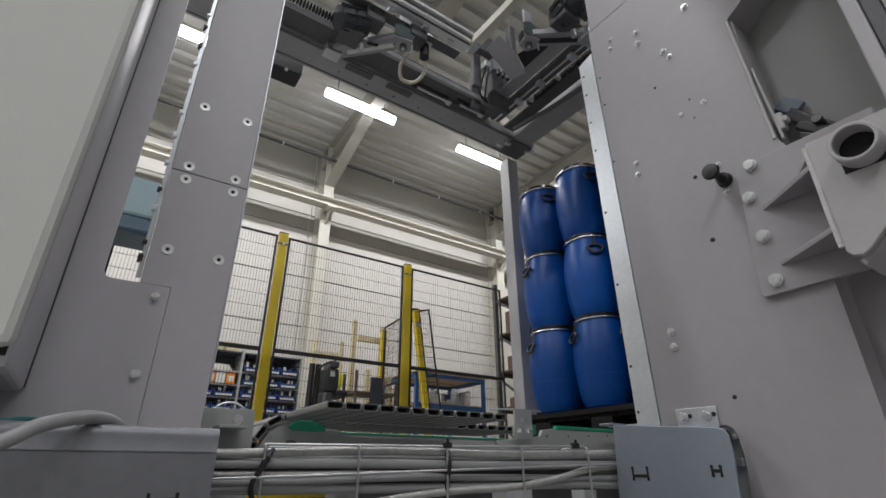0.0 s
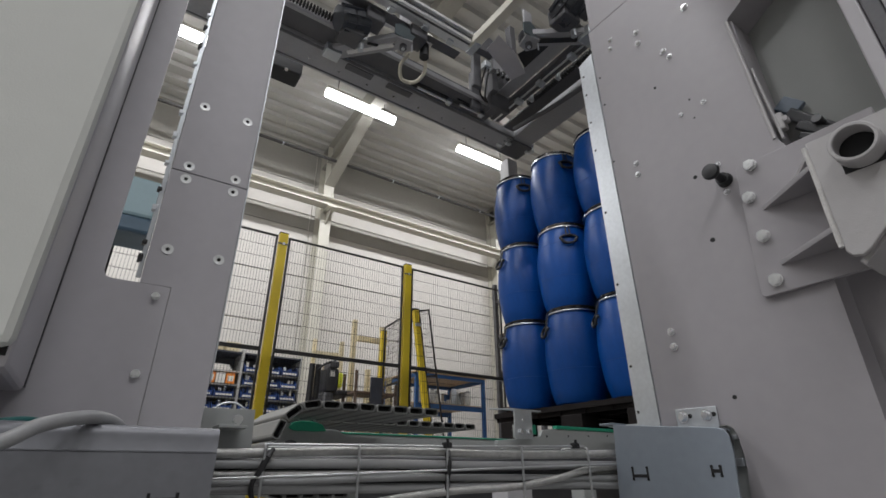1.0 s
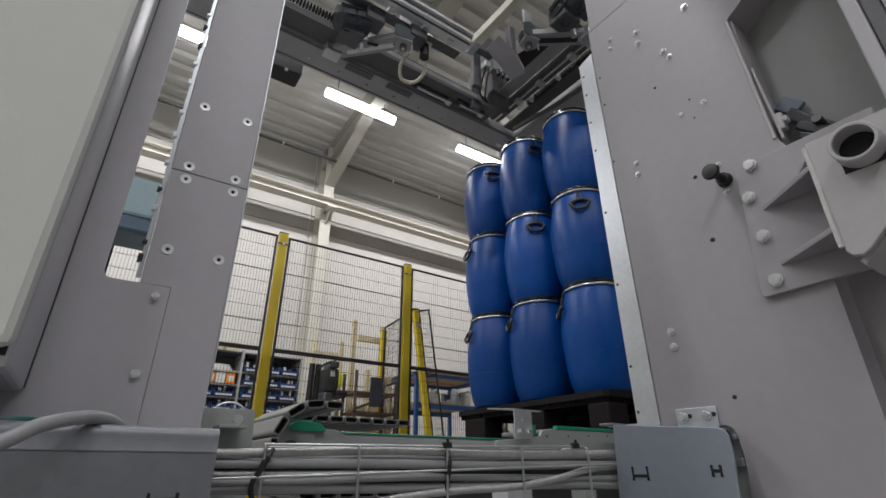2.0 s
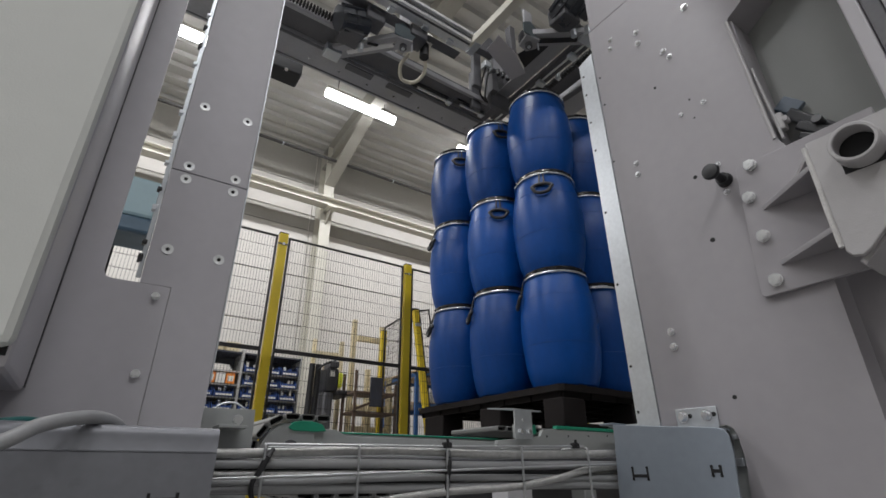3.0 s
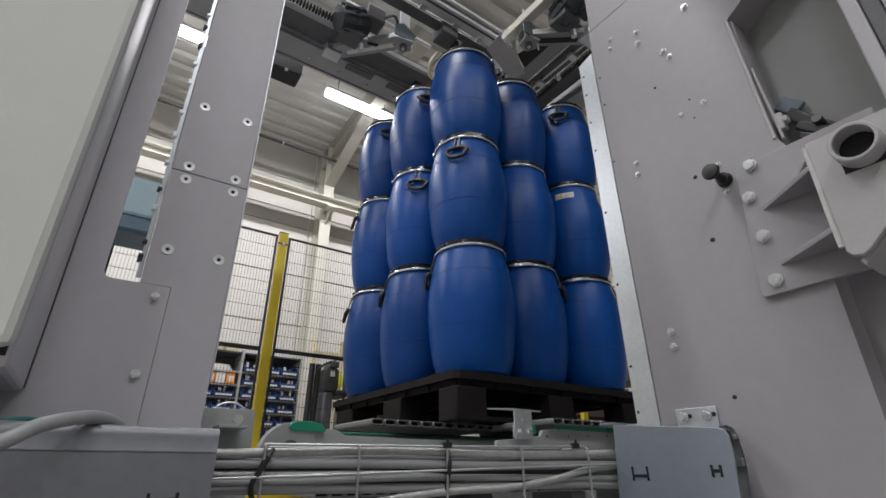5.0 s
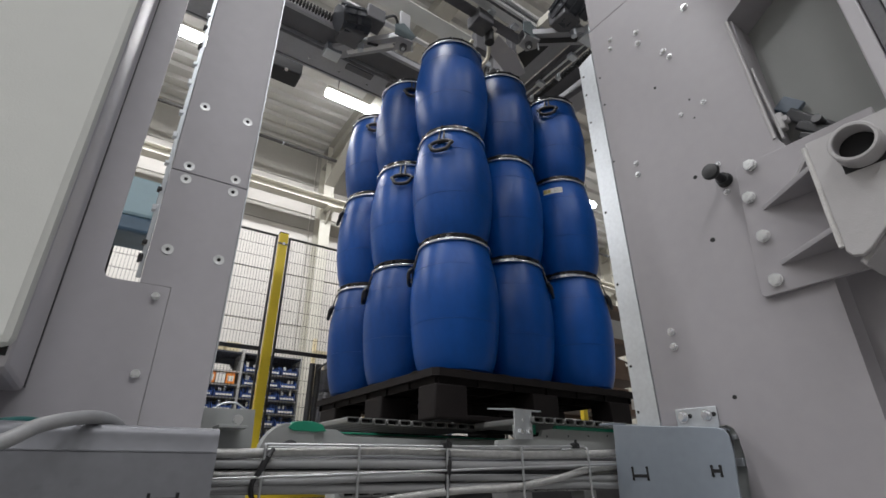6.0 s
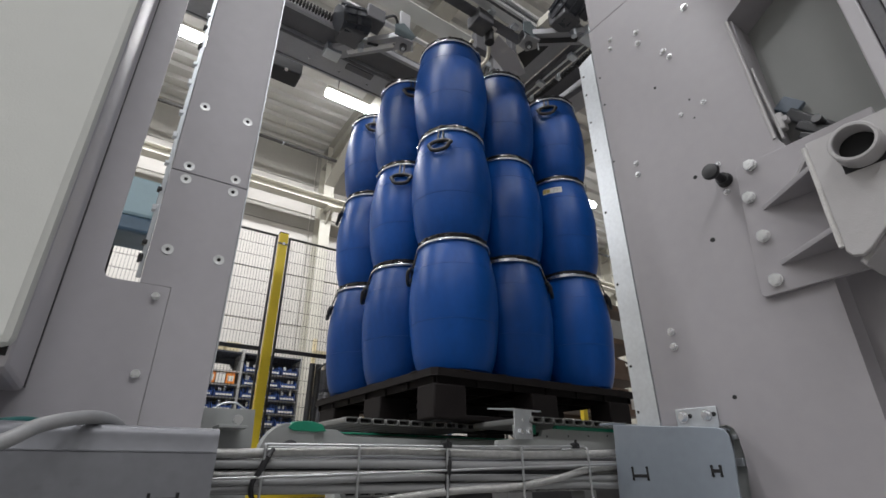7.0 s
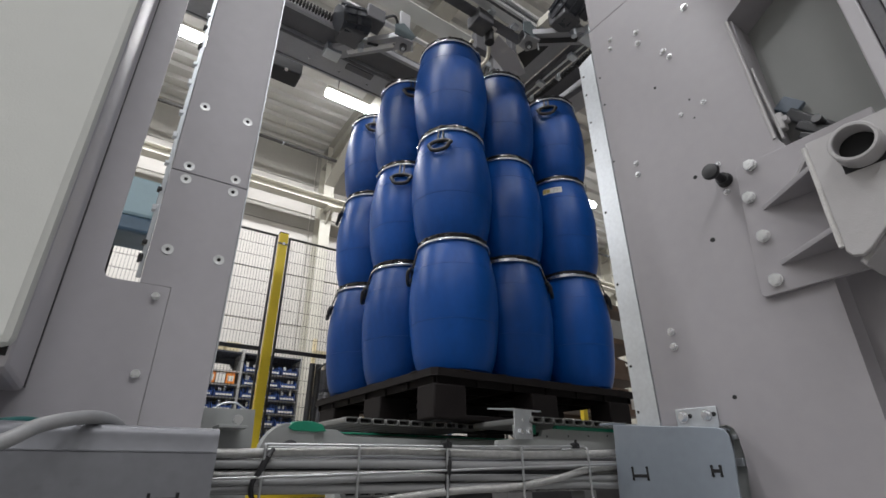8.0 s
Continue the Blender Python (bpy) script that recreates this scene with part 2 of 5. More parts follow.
def dome_bolt_mesh(r=0.0075):
    bm = B()
    rod(bm, (0, 0, 0), (0, -0.0015, 0), r * 1.25, 18)
    rod(bm, (0, -0.0015, 0), (0, -0.0075, 0), r, 18, r * 0.62)
    rod(bm, (0, -0.0075, 0), (0, -0.0082, 0), r * 0.3, 6)
    return mesh_of("bolt", bm, ZINC_BOLT)


def flat_bolt_mesh(r=0.0105):
    """A countersunk screw: rim, dish and dark socket."""
    bm = B()
    lathe(bm, [(r, 0), (r, 0.0012), (r * 0.45, 0.0008), (r * 0.42, -0.002), (0.0005, -0.002)], 20)
    bmesh.ops.transform(bm, matrix=Matrix.Rotation(radians(90), 4, "X"), verts=bm.verts[:])
    return mesh_of("screw", bm, SCREW)


HEX, DOME, FLAT = hex_bolt_mesh(), dome_bolt_mesh(), flat_bolt_mesh()
SOCKET = mesh_of("socket", rod(bmesh.new(), (0, 0, 0), (0, -0.0016, 0), 0.0038, 6), HOLE)
HEX_BIG = hex_bolt_mesh(0.0112, 0.0125)
TO_X = Matrix.Rotation(radians(-90), 4, "Z")     # turns a bolt's -y face to -x

# ---------------------------------------------------------------- hall
X0, X1, Y0, Y1 = -9.0, 13.0, -7.0, 8.1


def roof_z(y):
    return C + 5.85 + (8.0 - y) * 0.05


def hall():
    setting("floor", box(B(), (X0, Y0, -0.2), (X1, Y1, 0)), CONCRETE, "smooth grey concrete factory floor", "floor")
    wall = setting("wall_north", box(B(), (X0, Y1, 0), (X1, Y1 + 0.2, 8.2)), WALL, "white panelled hall wall with steel columns", "wall")
    # unseen wall behind the lens, greyed to cut the light it throws back
    setting("wall_south", box(B(), (X0, Y0 - 0.2, 0), (X1, Y0, 8.2)), SOUTH, "unseen grey wall that dulls bounced light", "wall")
    setting("wall_east", box(B(), (X1, Y0 - 0.2, 0), (X1 + 0.2, Y1 + 0.2, 8.2)), WALL, "plain white hall wall", "wall")
    setting("wall_west", box(B(), (X0 - 0.2, Y0 - 0.2, 0), (X0, Y1 + 0.2, 8.2)), WALL, "plain white hall wall", "wall")
    # horizontal sandwich panels, a grey band below the crane beam
    zs = [0.0, 0.9, 1.8, 2.7, 3.6, 4.54]
    for a, b in zip(zs, zs[1:]):
        for x in (-2.0, 2.5, 7.0):
            part("panel", box(B(), (x + 0.012, Y1 - 0.03, a + 0.006), (x + 4.488, Y1, b - 0.006), 0.006), WALL, wall)
    for x in (-2.0, 2.5, 7.0):
        part("panel", box(B(), (x + 0.012, Y1 - 0.018, 4.55), (x + 4.488, Y1, 4.86), 0.004), WALL_DIM, wall, "darker wall band")
        part("panel", box(B(), (x + 0.012, Y1 - 0.03, 4.87), (x + 4.488, Y1, 5.5), 0.006), WALL, wall)
        # same white wall up here; the dimmer light is put into its colour
        part("panel", box(B(), (x + 0.012, Y1 - 0.025, 5.51), (x + 4.488, Y1, 6.3), 0.006), WALL_DIM, wall, "darker wall band")
    # trapezoidal roof sheet, ribs along x
    bm = B()
    pts, y, p = [], Y0 - 0.1, 0.28
    while y < Y1 + 0.1:
        for f, dz in ((0.0, 0.0), (0.42, 0.0), (0.55, 0.06), (0.87, 0.06)):
            pts.append((y + f * p, roof_z(y + f * p) + dz))
        y += p
    low = [bm.verts.new((X0, a, b)) for a, b in pts]
    far = [bm.verts.new((X1, a, b)) for a, b in pts]
    for i in range(len(pts) - 1):
        bm.faces.new((low[i], low[i + 1], far[i + 1], far[i]))
    ceiling = part("ceiling", bm, ROOF, smooth=False)
    tagged(ceiling, "grey ribbed steel roof sheeting", "ceiling", kind="structure")
    mod = ceiling.modifiers.new("thick", "SOLIDIFY")
    mod.thickness, mod.offset = 0.02, 1
    # portal frames
    for x in (-1.56, 2.68, 6.92, 11.16):
        bm = B()
        box(bm, (x - 0.10, 7.72, 0), (x + 0.10, 7.735, C + 5.9))
        box(bm, (x - 0.10, 8.04, 0), (x + 0.10, 8.055, C + 5.9))
        box(bm, (x - 0.006, 7.735, 0), (x + 0.006, 8.04, C + 5.9))
        column = setting("wall_column", bm, STEEL_CREAM, "cream painted steel wall column", "column")
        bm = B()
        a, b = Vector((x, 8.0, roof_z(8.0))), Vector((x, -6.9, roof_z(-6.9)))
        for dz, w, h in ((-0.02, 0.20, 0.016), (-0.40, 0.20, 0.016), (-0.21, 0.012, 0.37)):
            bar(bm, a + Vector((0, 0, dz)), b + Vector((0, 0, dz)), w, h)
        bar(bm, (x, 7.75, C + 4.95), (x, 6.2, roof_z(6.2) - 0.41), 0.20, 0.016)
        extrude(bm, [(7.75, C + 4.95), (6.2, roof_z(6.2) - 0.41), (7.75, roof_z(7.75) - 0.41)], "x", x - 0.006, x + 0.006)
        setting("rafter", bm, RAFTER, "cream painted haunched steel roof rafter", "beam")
        # bracket under the crane beam
        bm = B()
        box(bm, (x - 0.09, 7.42, C + 4.36), (x + 0.09, 7.72, C + 4.39))
        extrude(bm, [(7.72, C + 4.36), (7.44, C + 4.36), (7.72, C + 4.12)], "x", x - 0.008, x + 0.008)
        part("bracket", bm, STEEL_CREAM, column)
    bm = B()
    box(bm, (X0, 7.45, C + 4.545), (X1, 7.65, C + 4.56))
    box(bm, (X0, 7.45, C + 4.40), (X1, 7.65, C + 4.415))
    box(bm, (X0, 7.546, C + 4.415), (X1, 7.554, C + 4.545))
    setting("crane_beam", bm, STEEL_CREAM, "long cream steel beam along the wall", "beam")
    pipe = part("pipe", rod(B(), (X0, 7.30, C + 5.25), (X1, 7.30, C + 5.25), 0.028), PIPE)
    tagged(pipe, "dark round pipe under the roof edge", "pipe", kind="structure")
    for i in range(20):
        part("clip", rod(B(), (X0 + 0.7 + i * 1.1, 7.30, C + 5.25), (X0 + 0.73 + i * 1.1, 7.30, C + 5.25), 0.033), ZINC, pipe)
        part("hanger", rod(B(), (X0 + 0.715 + i * 1.1, 7.30, C + 5.27), (X0 + 0.715 + i * 1.1, 7.30, roof_z(7.3)), 0.004, 6), STEEL_CREAM, pipe)


def ceiling_lights():
    first = None
    # the nearer rows are added battens for the fill lamps
    for ly, lx in LIGHT_ROWS:
        if first is None:
            first = thing("ceiling_light", "long bright fluorescent roof batten, unseen added fill in the nearer rows", "lamp", "ceiling lights")
            part("housing", box(B(), (0, -0.06, 0.05), (1.25, 0.06, 0.11), 0.008), STEEL_CREAM, first)
            bm = rod(B(), (0.01, 0, 0), (1.24, 0, 0), 0.075, 16)
            part("tube", bm, TUBE, first, "glowing white tube")
            for x in (0.2, 1.05):
                part("hanger", rod(B(), (x, 0, 0.09), (x, 0, 0.50), 0.006, 6), PIPE, first)
            first.location = (lx, ly, light_z(ly))
        else:
            copy_thing(first, pose(lx, ly, light_z(ly)))


# ---------------------------------------------------------------- fence
FY = 3.7


def wire_mesh(bm, x0, x1, z0, z1, y, dx=0.0222, dz=0.1, r=0.00105):
    n = round((x1 - x0) / dx)
    for i in range(1, n):
        x = x0 + (x1 - x0) * i / n
        box(bm, (x - r, y - r, z0), (x + r, y + r, z1))
    n = round((z1 - z0) / dz)
    for i in range(1, n):
        z = z0 + (z1 - z0) * i / n
        box(bm, (x0, y - 3.4 * r, z - r * 1.4), (x1, y - r, z + r * 1.4))


def fence():
    posts = (-1.38, -0.22, 0.945, 2.135, 4.42)
    top, mid, low = C + 1.765, C + 0.825, 0.2
    for x in posts:
        p = thing("fence_post", "yellow painted steel safety fence post", "fence post", "safety fence posts", (x, FY, 0))
        part("upright", box(B(), (-0.035, -0.025, 0), (0.035, 0.025, top + 0.02), 0.006), YELLOW, p)
        part("foot_plate", box(B(), (-0.06, -0.05, 0), (0.06, 0.05, 0.012), 0.002), YELLOW, p)
        part("cap", box(B(), (-0.036, -0.026, top + 0.02), (0.036, 0.026, top + 0.028), 0.003), BLACK, p)
        part("clamp", box(B(), (-0.045, -0.031, top - 0.085), (0.045, -0.0255, top - 0.073), 0.001), MACHINE_DARK, p)
        part("clamp_bolt", rod(B(), (0, -0.031, top - 0.079), (0, -0.040, top - 0.079), 0.011, 6), ZINC, p)
    edges = [(-1.335, -0.265), (-0.175, 0.9), (0.99, 2.09), (2.18, 3.29)]
    for a, b in edges:
        f = thing("mesh_fence", "black welded wire mesh safety fence panel", "fence panel", "safety fence panels", (0, FY, 0))
        for z0, z1, nm in ((mid, top, "upper_frame"), (low, mid - 0.0015, "lower_frame")):
            bm = B()
            for z in (z0, z1 - 0.014):
                box(bm, (a, -0.01, z), (b, 0.01, z + 0.014), 0.002)
            for x in (a, b - 0.016):
                box(bm, (x, -0.0095, z0), (x + 0.016, 0.0095, z1), 0.002)
            part(nm, bm, WIRE, f)
            bm = B()
            wire_mesh(bm, a + 0.01, b - 0.01, z0 + 0.01, z1 - 0.01, 0)
            tagged(part("wire_mesh", bm, WIRE, f, smooth=False), kind="stuff")


# ---------------------------------------------------------------- far side of the hall
def bin_shelf():
    """Open bin rack of two bays with blue bins, cartons and papers."""
    y0, y1 = 6.8, 7.2
    for k, (a, b) in enumerate(((0.62, 1.44), (1.455, 2.24))):
        s = thing("bin_shelf", "grey steel shelf full of blue storage bins", "shelf", "bin shelves")
        part("back_panel", box(B(), (a, y1 - 0.01, 0.05), (b, y1, C + 1.42)), SHELF_DARK, s)
        for x in (a, b):
            part("upright", box(B(), (x - 0.007, y0 - 0.02, 0), (x + 0.007, y1, C + 1.47), 0.003), SHELF_GREY, s)
        zs = [C - 0.12, C + 0.05, C + 0.21, C + 0.37, C + 0.53, C + 0.69, C + 0.86, C + 1.02, C + 1.19]
        for z in zs:
            part("shelf_board", box(B(), (a, y0, z - 0.02), (b, y1, z)), SHELF_GREY, s)
        part("top_board", box(B(), (a - 0.02, y0, C + 1.42), (b + 0.02, y1, C + 1.44)), SHELF_DARK, s)
        rnd = random.Random(5 + k)
        n = 3
        w = (b - a - 0.05) / n
        for zi, z in enumerate(zs):
            if k == 0 and zi >= 7:
                continue
            for i in range(n):
                x = a + 0.03 + i * w
                bb = thing("storage_bin", "open fronted dark blue plastic storage bin", "storage bin", "blue storage bins")
                d, h = 0.02, 0.125
                bm = B()
                yy = y0 - 0.03
                box(bm, (x, yy, z + 0.001), (x + w - 0.02, y0 + 0.26, z + 0.008))
                for sx in (x, x + w - 0.028):
                    extrude(bm, [(yy, z + 0.008), (y0 + 0.26, z + 0.008), (y0 + 0.26, z + h), (yy + 0.09, z + h), (yy, z + 0.06)], "x", sx, sx + 0.008)
                box(bm, (x + 0.008, yy, z + 0.008), (x + w - 0.028, yy + 0.006, z + 0.06))
                part("body", bm, BIN, bb)
                part("label_strip", box(B(), (x + 0.02, yy - 0.002, z + 0.012), (x + w - 0.04, yy - 0.0005, z + 0.035)), PAPER, bb)
                for q in range(3):
                    px = x + 0.02 + rnd.random() * (w - 0.1)
                    hz = 0.03 + 0.05 * rnd.random()
                    part("small_part", box(B(), (px, y0 + 0.02, z + 0.06), (px + 0.03, y0 + 0.06, z + 0.06 + hz), 0.004), rnd.choice([PAPER, ZINC, BIN]), bb)
        if k == 0:
            for i in range(6):
                x = a + 0.06 + i * 0.12
                c = part("carton", box(B(), (x, y0 - 0.02, C + 1.021), (x + 0.112, y0 + 0.25, C + 1.15), 0.004), ORANGE if i % 2 else PAPER)
                tagged(c, "orange and white parts carton on a shelf" if i % 2 else "white parts carton on a shelf", "carton", "shelf cartons")
                part("label_strip", box(B(), (x + 0.02, y0 - 0.022, C + 1.05), (x + 0.09, y0 - 0.0205, C + 1.12)), PAPER, c)
            for i in range(3):
                c = part("folder", box(B(), (a + 0.50, y0, C + 1.191 + i * 0.024), (a + 0.72 - 0.02 * i, y0 + 0.3, C + 1.213 + i * 0.024), 0.003), PAPER)
                tagged(c, "white paper folder lying in a pile", "folder", "folder pile")
            for i in range(3):
                c = part("wooden_box", box(B(), (a + 0.2 + i * 0.2, y0, C + 1.441), (a + 0.37 + i * 0.2, y0 + 0.2, C + 1.52 + 0.02 * i), 0.004), TIMBER)
                tagged(c, "small pale wooden box on the shelf top", "box", "shelf top boxes")


def pallet_truck():
    """Dark electric stacker with its mast, battery and a yellow cover."""
    s = thing("stacker_truck", "dark grey electric stacker truck with yellow side covers", "stacker truck", at=(2.05, 5.9, 0))
    part("body", box(B(), (0.17, -0.1, 0.12), (0.31, 0.45, C + 0.88), 0.03), MACHINE_DARK, s)
    part("battery_cover", box(B(), (0.19, -0.12, C + 0.88), (0.35, 0.35, C + 1.17), 0.03), LATCH, s)
    part("control_head", box(B(), (0.22, -0.14, C + 1.17), (0.34, 0.1, C + 1.25), 0.015), MACHINE_DARK, s)
    part("side_cover", box(B(), (0.355, -0.12, C + 0.94), (0.41, 0.25, C + 1.12), 0.02), HI_VIS, s, "yellow cover")
    part("seat", box(B(), (0.32, -0.18, C + 0.84), (0.52, 0.3, C + 0.90), 0.02), BLACK, s)
    part("base", box(B(), (0.0, -0.15, 0.05), (0.8, 0.5, 0.2), 0.03), BLACK, s)
    for x in (0.0, 0.08):
        part("mast_bar", rod(B(), (x, -0.05, 0.1), (x + 0.02, -0.05, C + 1.20), 0.035, 10), BLACK, s)
    part("tiller", tube(B(), [(0.05, -0.1, C + 1.10), (0.15, -0.14, C + 1.20), (0.30, -0.1, C + 1.26)], 0.012), BLACK, s)
    part("label_plate", box(B(), (0.23, -0.126, C + 1.06), (0.29, -0.121, C + 1.13)), PAPER, s)
    for x in (0.12, 0.62):
        part("wheel", rod(B(), (x, -0.2, 0.08), (x, -0.12, 0.08), 0.08, 20), BLACK, s)


def timber_frames():
    """Pale timber uprights and cross pieces stored behind the fence."""
    rows = [(2.23, 6.20, 0.028, 1.24), (2.28, 6.45, 0.022, 1.66), (2.62, 6.30, 0.026, 1.64), (2.745, 6.20, 0.034, 1.95), (3.19, 6.20, 0.040, 1.91), (3.04, 6.30, 0.032, 1.30), (3.36, 6.25, 0.036, 1.20), (2.50, 6.55, 0.026, 1.35), (2.86, 6.45, 0.024, 1.05), (2.40, 6.40, 0.024, 1.0), (3.28, 6.05, 0.026, 0.98), (2.96, 6.05, 0.026, 1.02)]
    for x, y, hw, h in rows:
        p = part("timber_post", box(B(), (x - hw, y - 0.03, 0), (x + hw, y + 0.03, C + h), 0.004), TIMBER)
        tagged(p, "pale upright timber post of a transport crate", "timber post", "crate timbers")
    for x0, x1, y, z in ((2.77, 3.24, 6.145, C + 1.645), (2.25, 2.66, 6.388, C + 1.42), (2.7, 3.3, 6.1, C + 0.72), (2.7, 3.3, 6.08, C + 0.45)):
        p = part("timber_rail", box(B(), (x0, y - 0.03, z), (x1, y + 0.03, z + 0.07), 0.004), TIMBER)
        tagged(p, "pale timber cross rail nailed to crate posts", "timber rail", "crate timbers")
    # dark steel trolley
    t = thing("steel_trolley", "dark brown steel trolley with open frame and shelves", "trolley", at=(2.50, 5.5, 0))
    for x in (0.0, 0.55):
        for y in (0, 0.35):
            part("post", box(B(), (x, y, 0.1), (x + 0.03, y + 0.03, C + 1.12 - x * 0.25), 0.003), RUST, t)
    for z in (C + 0.62, C + 0.85, 0.15):
        part("shelf", box(B(), (0, 0, z), (0.58, 0.38, z + 0.025), 0.003), RUST, t)
    bm = B()
    bar(bm, (0.0, -0.01, C + 0.66), (0.56, -0.01, C + 0.88), 0.015, 0.03)
    part("brace", bm, RUST, t)
    part("panel", box(B(), (0.2, -0.02, C + 0.7), (0.36, 0.0, C + 1.05), 0.004), SHELF_DARK, t)
    for x in (0.05, 0.5):
        part("castor", rod(B(), (x, 0.02, 0.05), (x + 0.03, 0.02, 0.05), 0.05, 14), BLACK, t)


def inner_fence():
    """Gate of a second fence that leans behind the main one."""
    lean = Matrix.Translation((3.0, 5.0, C + 1.85)) @ Matrix.Rotation(radians(-8.5), 4, "Y") @ Matrix.Translation((-3.0, -5.0, -C - 1.85))
    p = thing("fence_post", "yellow fence post leaning behind the fence", "fence post")
    part("upright", box(B(), (2.975, 4.97, 0.03), (3.045, 5.03, C + 1.83), 0.006, lean), YELLOW, p)
    part("cap", box(B(), (2.965, 4.965, C + 1.83), (3.05, 5.035, C + 1.85), 0.003, lean), BLACK, p)
    part("clamp", box(B(), (2.97, 4.962, C + 1.62), (3.05, 4.972, C + 1.66), 0.003, lean), ZINC, p)
    f = thing("mesh_fence", "small black mesh gate standing at an angle", "fence panel")
    for a, b, tilt in (((3.07, 5.9, 0), (3.0, 5.05, 0), Matrix()), ((3.05, 4.99, 0), (3.19, 4.94, 0), lean)):
        a, b = Vector(a), Vector(b)
        d = b - a
        m = tilt @ Matrix.Translation(a) @ Matrix.Rotation(math.atan2(d.y, d.x), 4, "Z")
        L = d.length
        bm = B()
        for z in (0.3, C + 1.0, C + 1.81):
            box(bm, (0, -0.01, z), (L, 0.01, z + 0.02), 0, m)
        for x in (0, L - 0.02):
            box(bm, (x, -0.009, 0.06), (x + 0.02, 0.009, C + 1.83), 0, m)
        part("frame", bm, WIRE, f)
        bm = B()
        wire_mesh(bm, 0.02, L - 0.02, 0.31, C + 1.83, 0, 0.03, 0.06)
        bmesh.ops.transform(bm, matrix=m, verts=bm.verts[:])
        tagged(part("wire_mesh", bm, WIRE, f, smooth=False), kind="stuff")
    q = thing("fence_post", "pale yellow post of a far fence", "fence post", at=(3.08, 5.95, 0))
    part("upright", box(B(), (-0.035, -0.03, 0), (0.035, 0.03, C + 1.78), 0.005), YELLOW, q)
    part("cap", box(B(), (-0.037, -0.032, C + 1.78), (0.037, 0.032, C + 1.79), 0.002), BLACK, q)


def work_bench():
    """Blue steel bench with two levels, loaded with small parts."""
    w = thing("work_bench", "blue steel packing bench with brown boards", "workbench", at=(0, 0, 0))
    xa, xb, ya, yb, t = 3.66, 4.92, 6.0, 6.95, C + 1.29
    for x in (xa, xb - 0.05):
        for y in (ya, yb - 0.05):
            part("leg", box(B(), (x, y, 0), (x + 0.05, y + 0.05, t), 0.004), BENCH_BLUE, w)
    for y in (ya, yb - 0.05):
        part("top_rail", box(B(), (xa, y - 0.003, t - 0.05), (xb, y + 0.047, t), 0.004), BENCH_BLUE, w)
        part("shelf_rail", box(B(), (xa + 0.05, y, C + 0.80), (xb - 0.05, y + 0.04, C + 0.87), 0.004), BENCH_BLUE, w)
    for x in (xa + 0.003, xb - 0.053):
        part("side_rail", box(B(), (x, ya + 0.05, t - 0.06), (x + 0.05, yb - 0.05, t - 0.005), 0.004), BENCH_BLUE, w)
    part("top_board", box(B(), (xa - 0.02, ya - 0.02, t + 0.001), (xb + 0.02, yb + 0.02, t + 0.025), 0.003), BENCH_BOARD, w)
    part("shelf_board", box(B(), (xa + 0.02, ya + 0.04, C + 0.871), (xb - 0.02, yb - 0.04, C + 0.89), 0.003), BENCH_BOARD, w)
    rnd = random.Random(11)
    for i in range(42):
        x = xa + 0.10 + rnd.random() * 1.02
        y = ya + 0.08 + rnd.random() * 0.5
        h = 0.04 + rnd.random() * 0.20
        z = C + 0.89
        mat, lab, cat = rnd.choice([(PAPER, "white parts carton on the blue bench", "carton"), (ZINC, "grey metal fitting on the blue bench", "metal part"), (BENCH_BLUE, "blue plastic tray on the blue bench", "tray"), (SHELF_GREY, "grey plastic part on the blue bench", "plastic part"), (PAPER, "white parts carton on the blue bench", "carton")])
        c = part(cat.replace(" ", "_"), box(B(), (-0.03 - 0.05 * rnd.random(), -0.04, 0), (0.04, 0.04, h), 0.008) if rnd.random() < 0.6 else rod(B(), (0, 0, 0), (0, 0, h), 0.03 + 0.02 * rnd.random(), 14), mat)
        c.matrix_world = pose(x, y, z, 0, 0, rnd.random() * 90)
        tagged(c, lab, cat, "bench clutter")


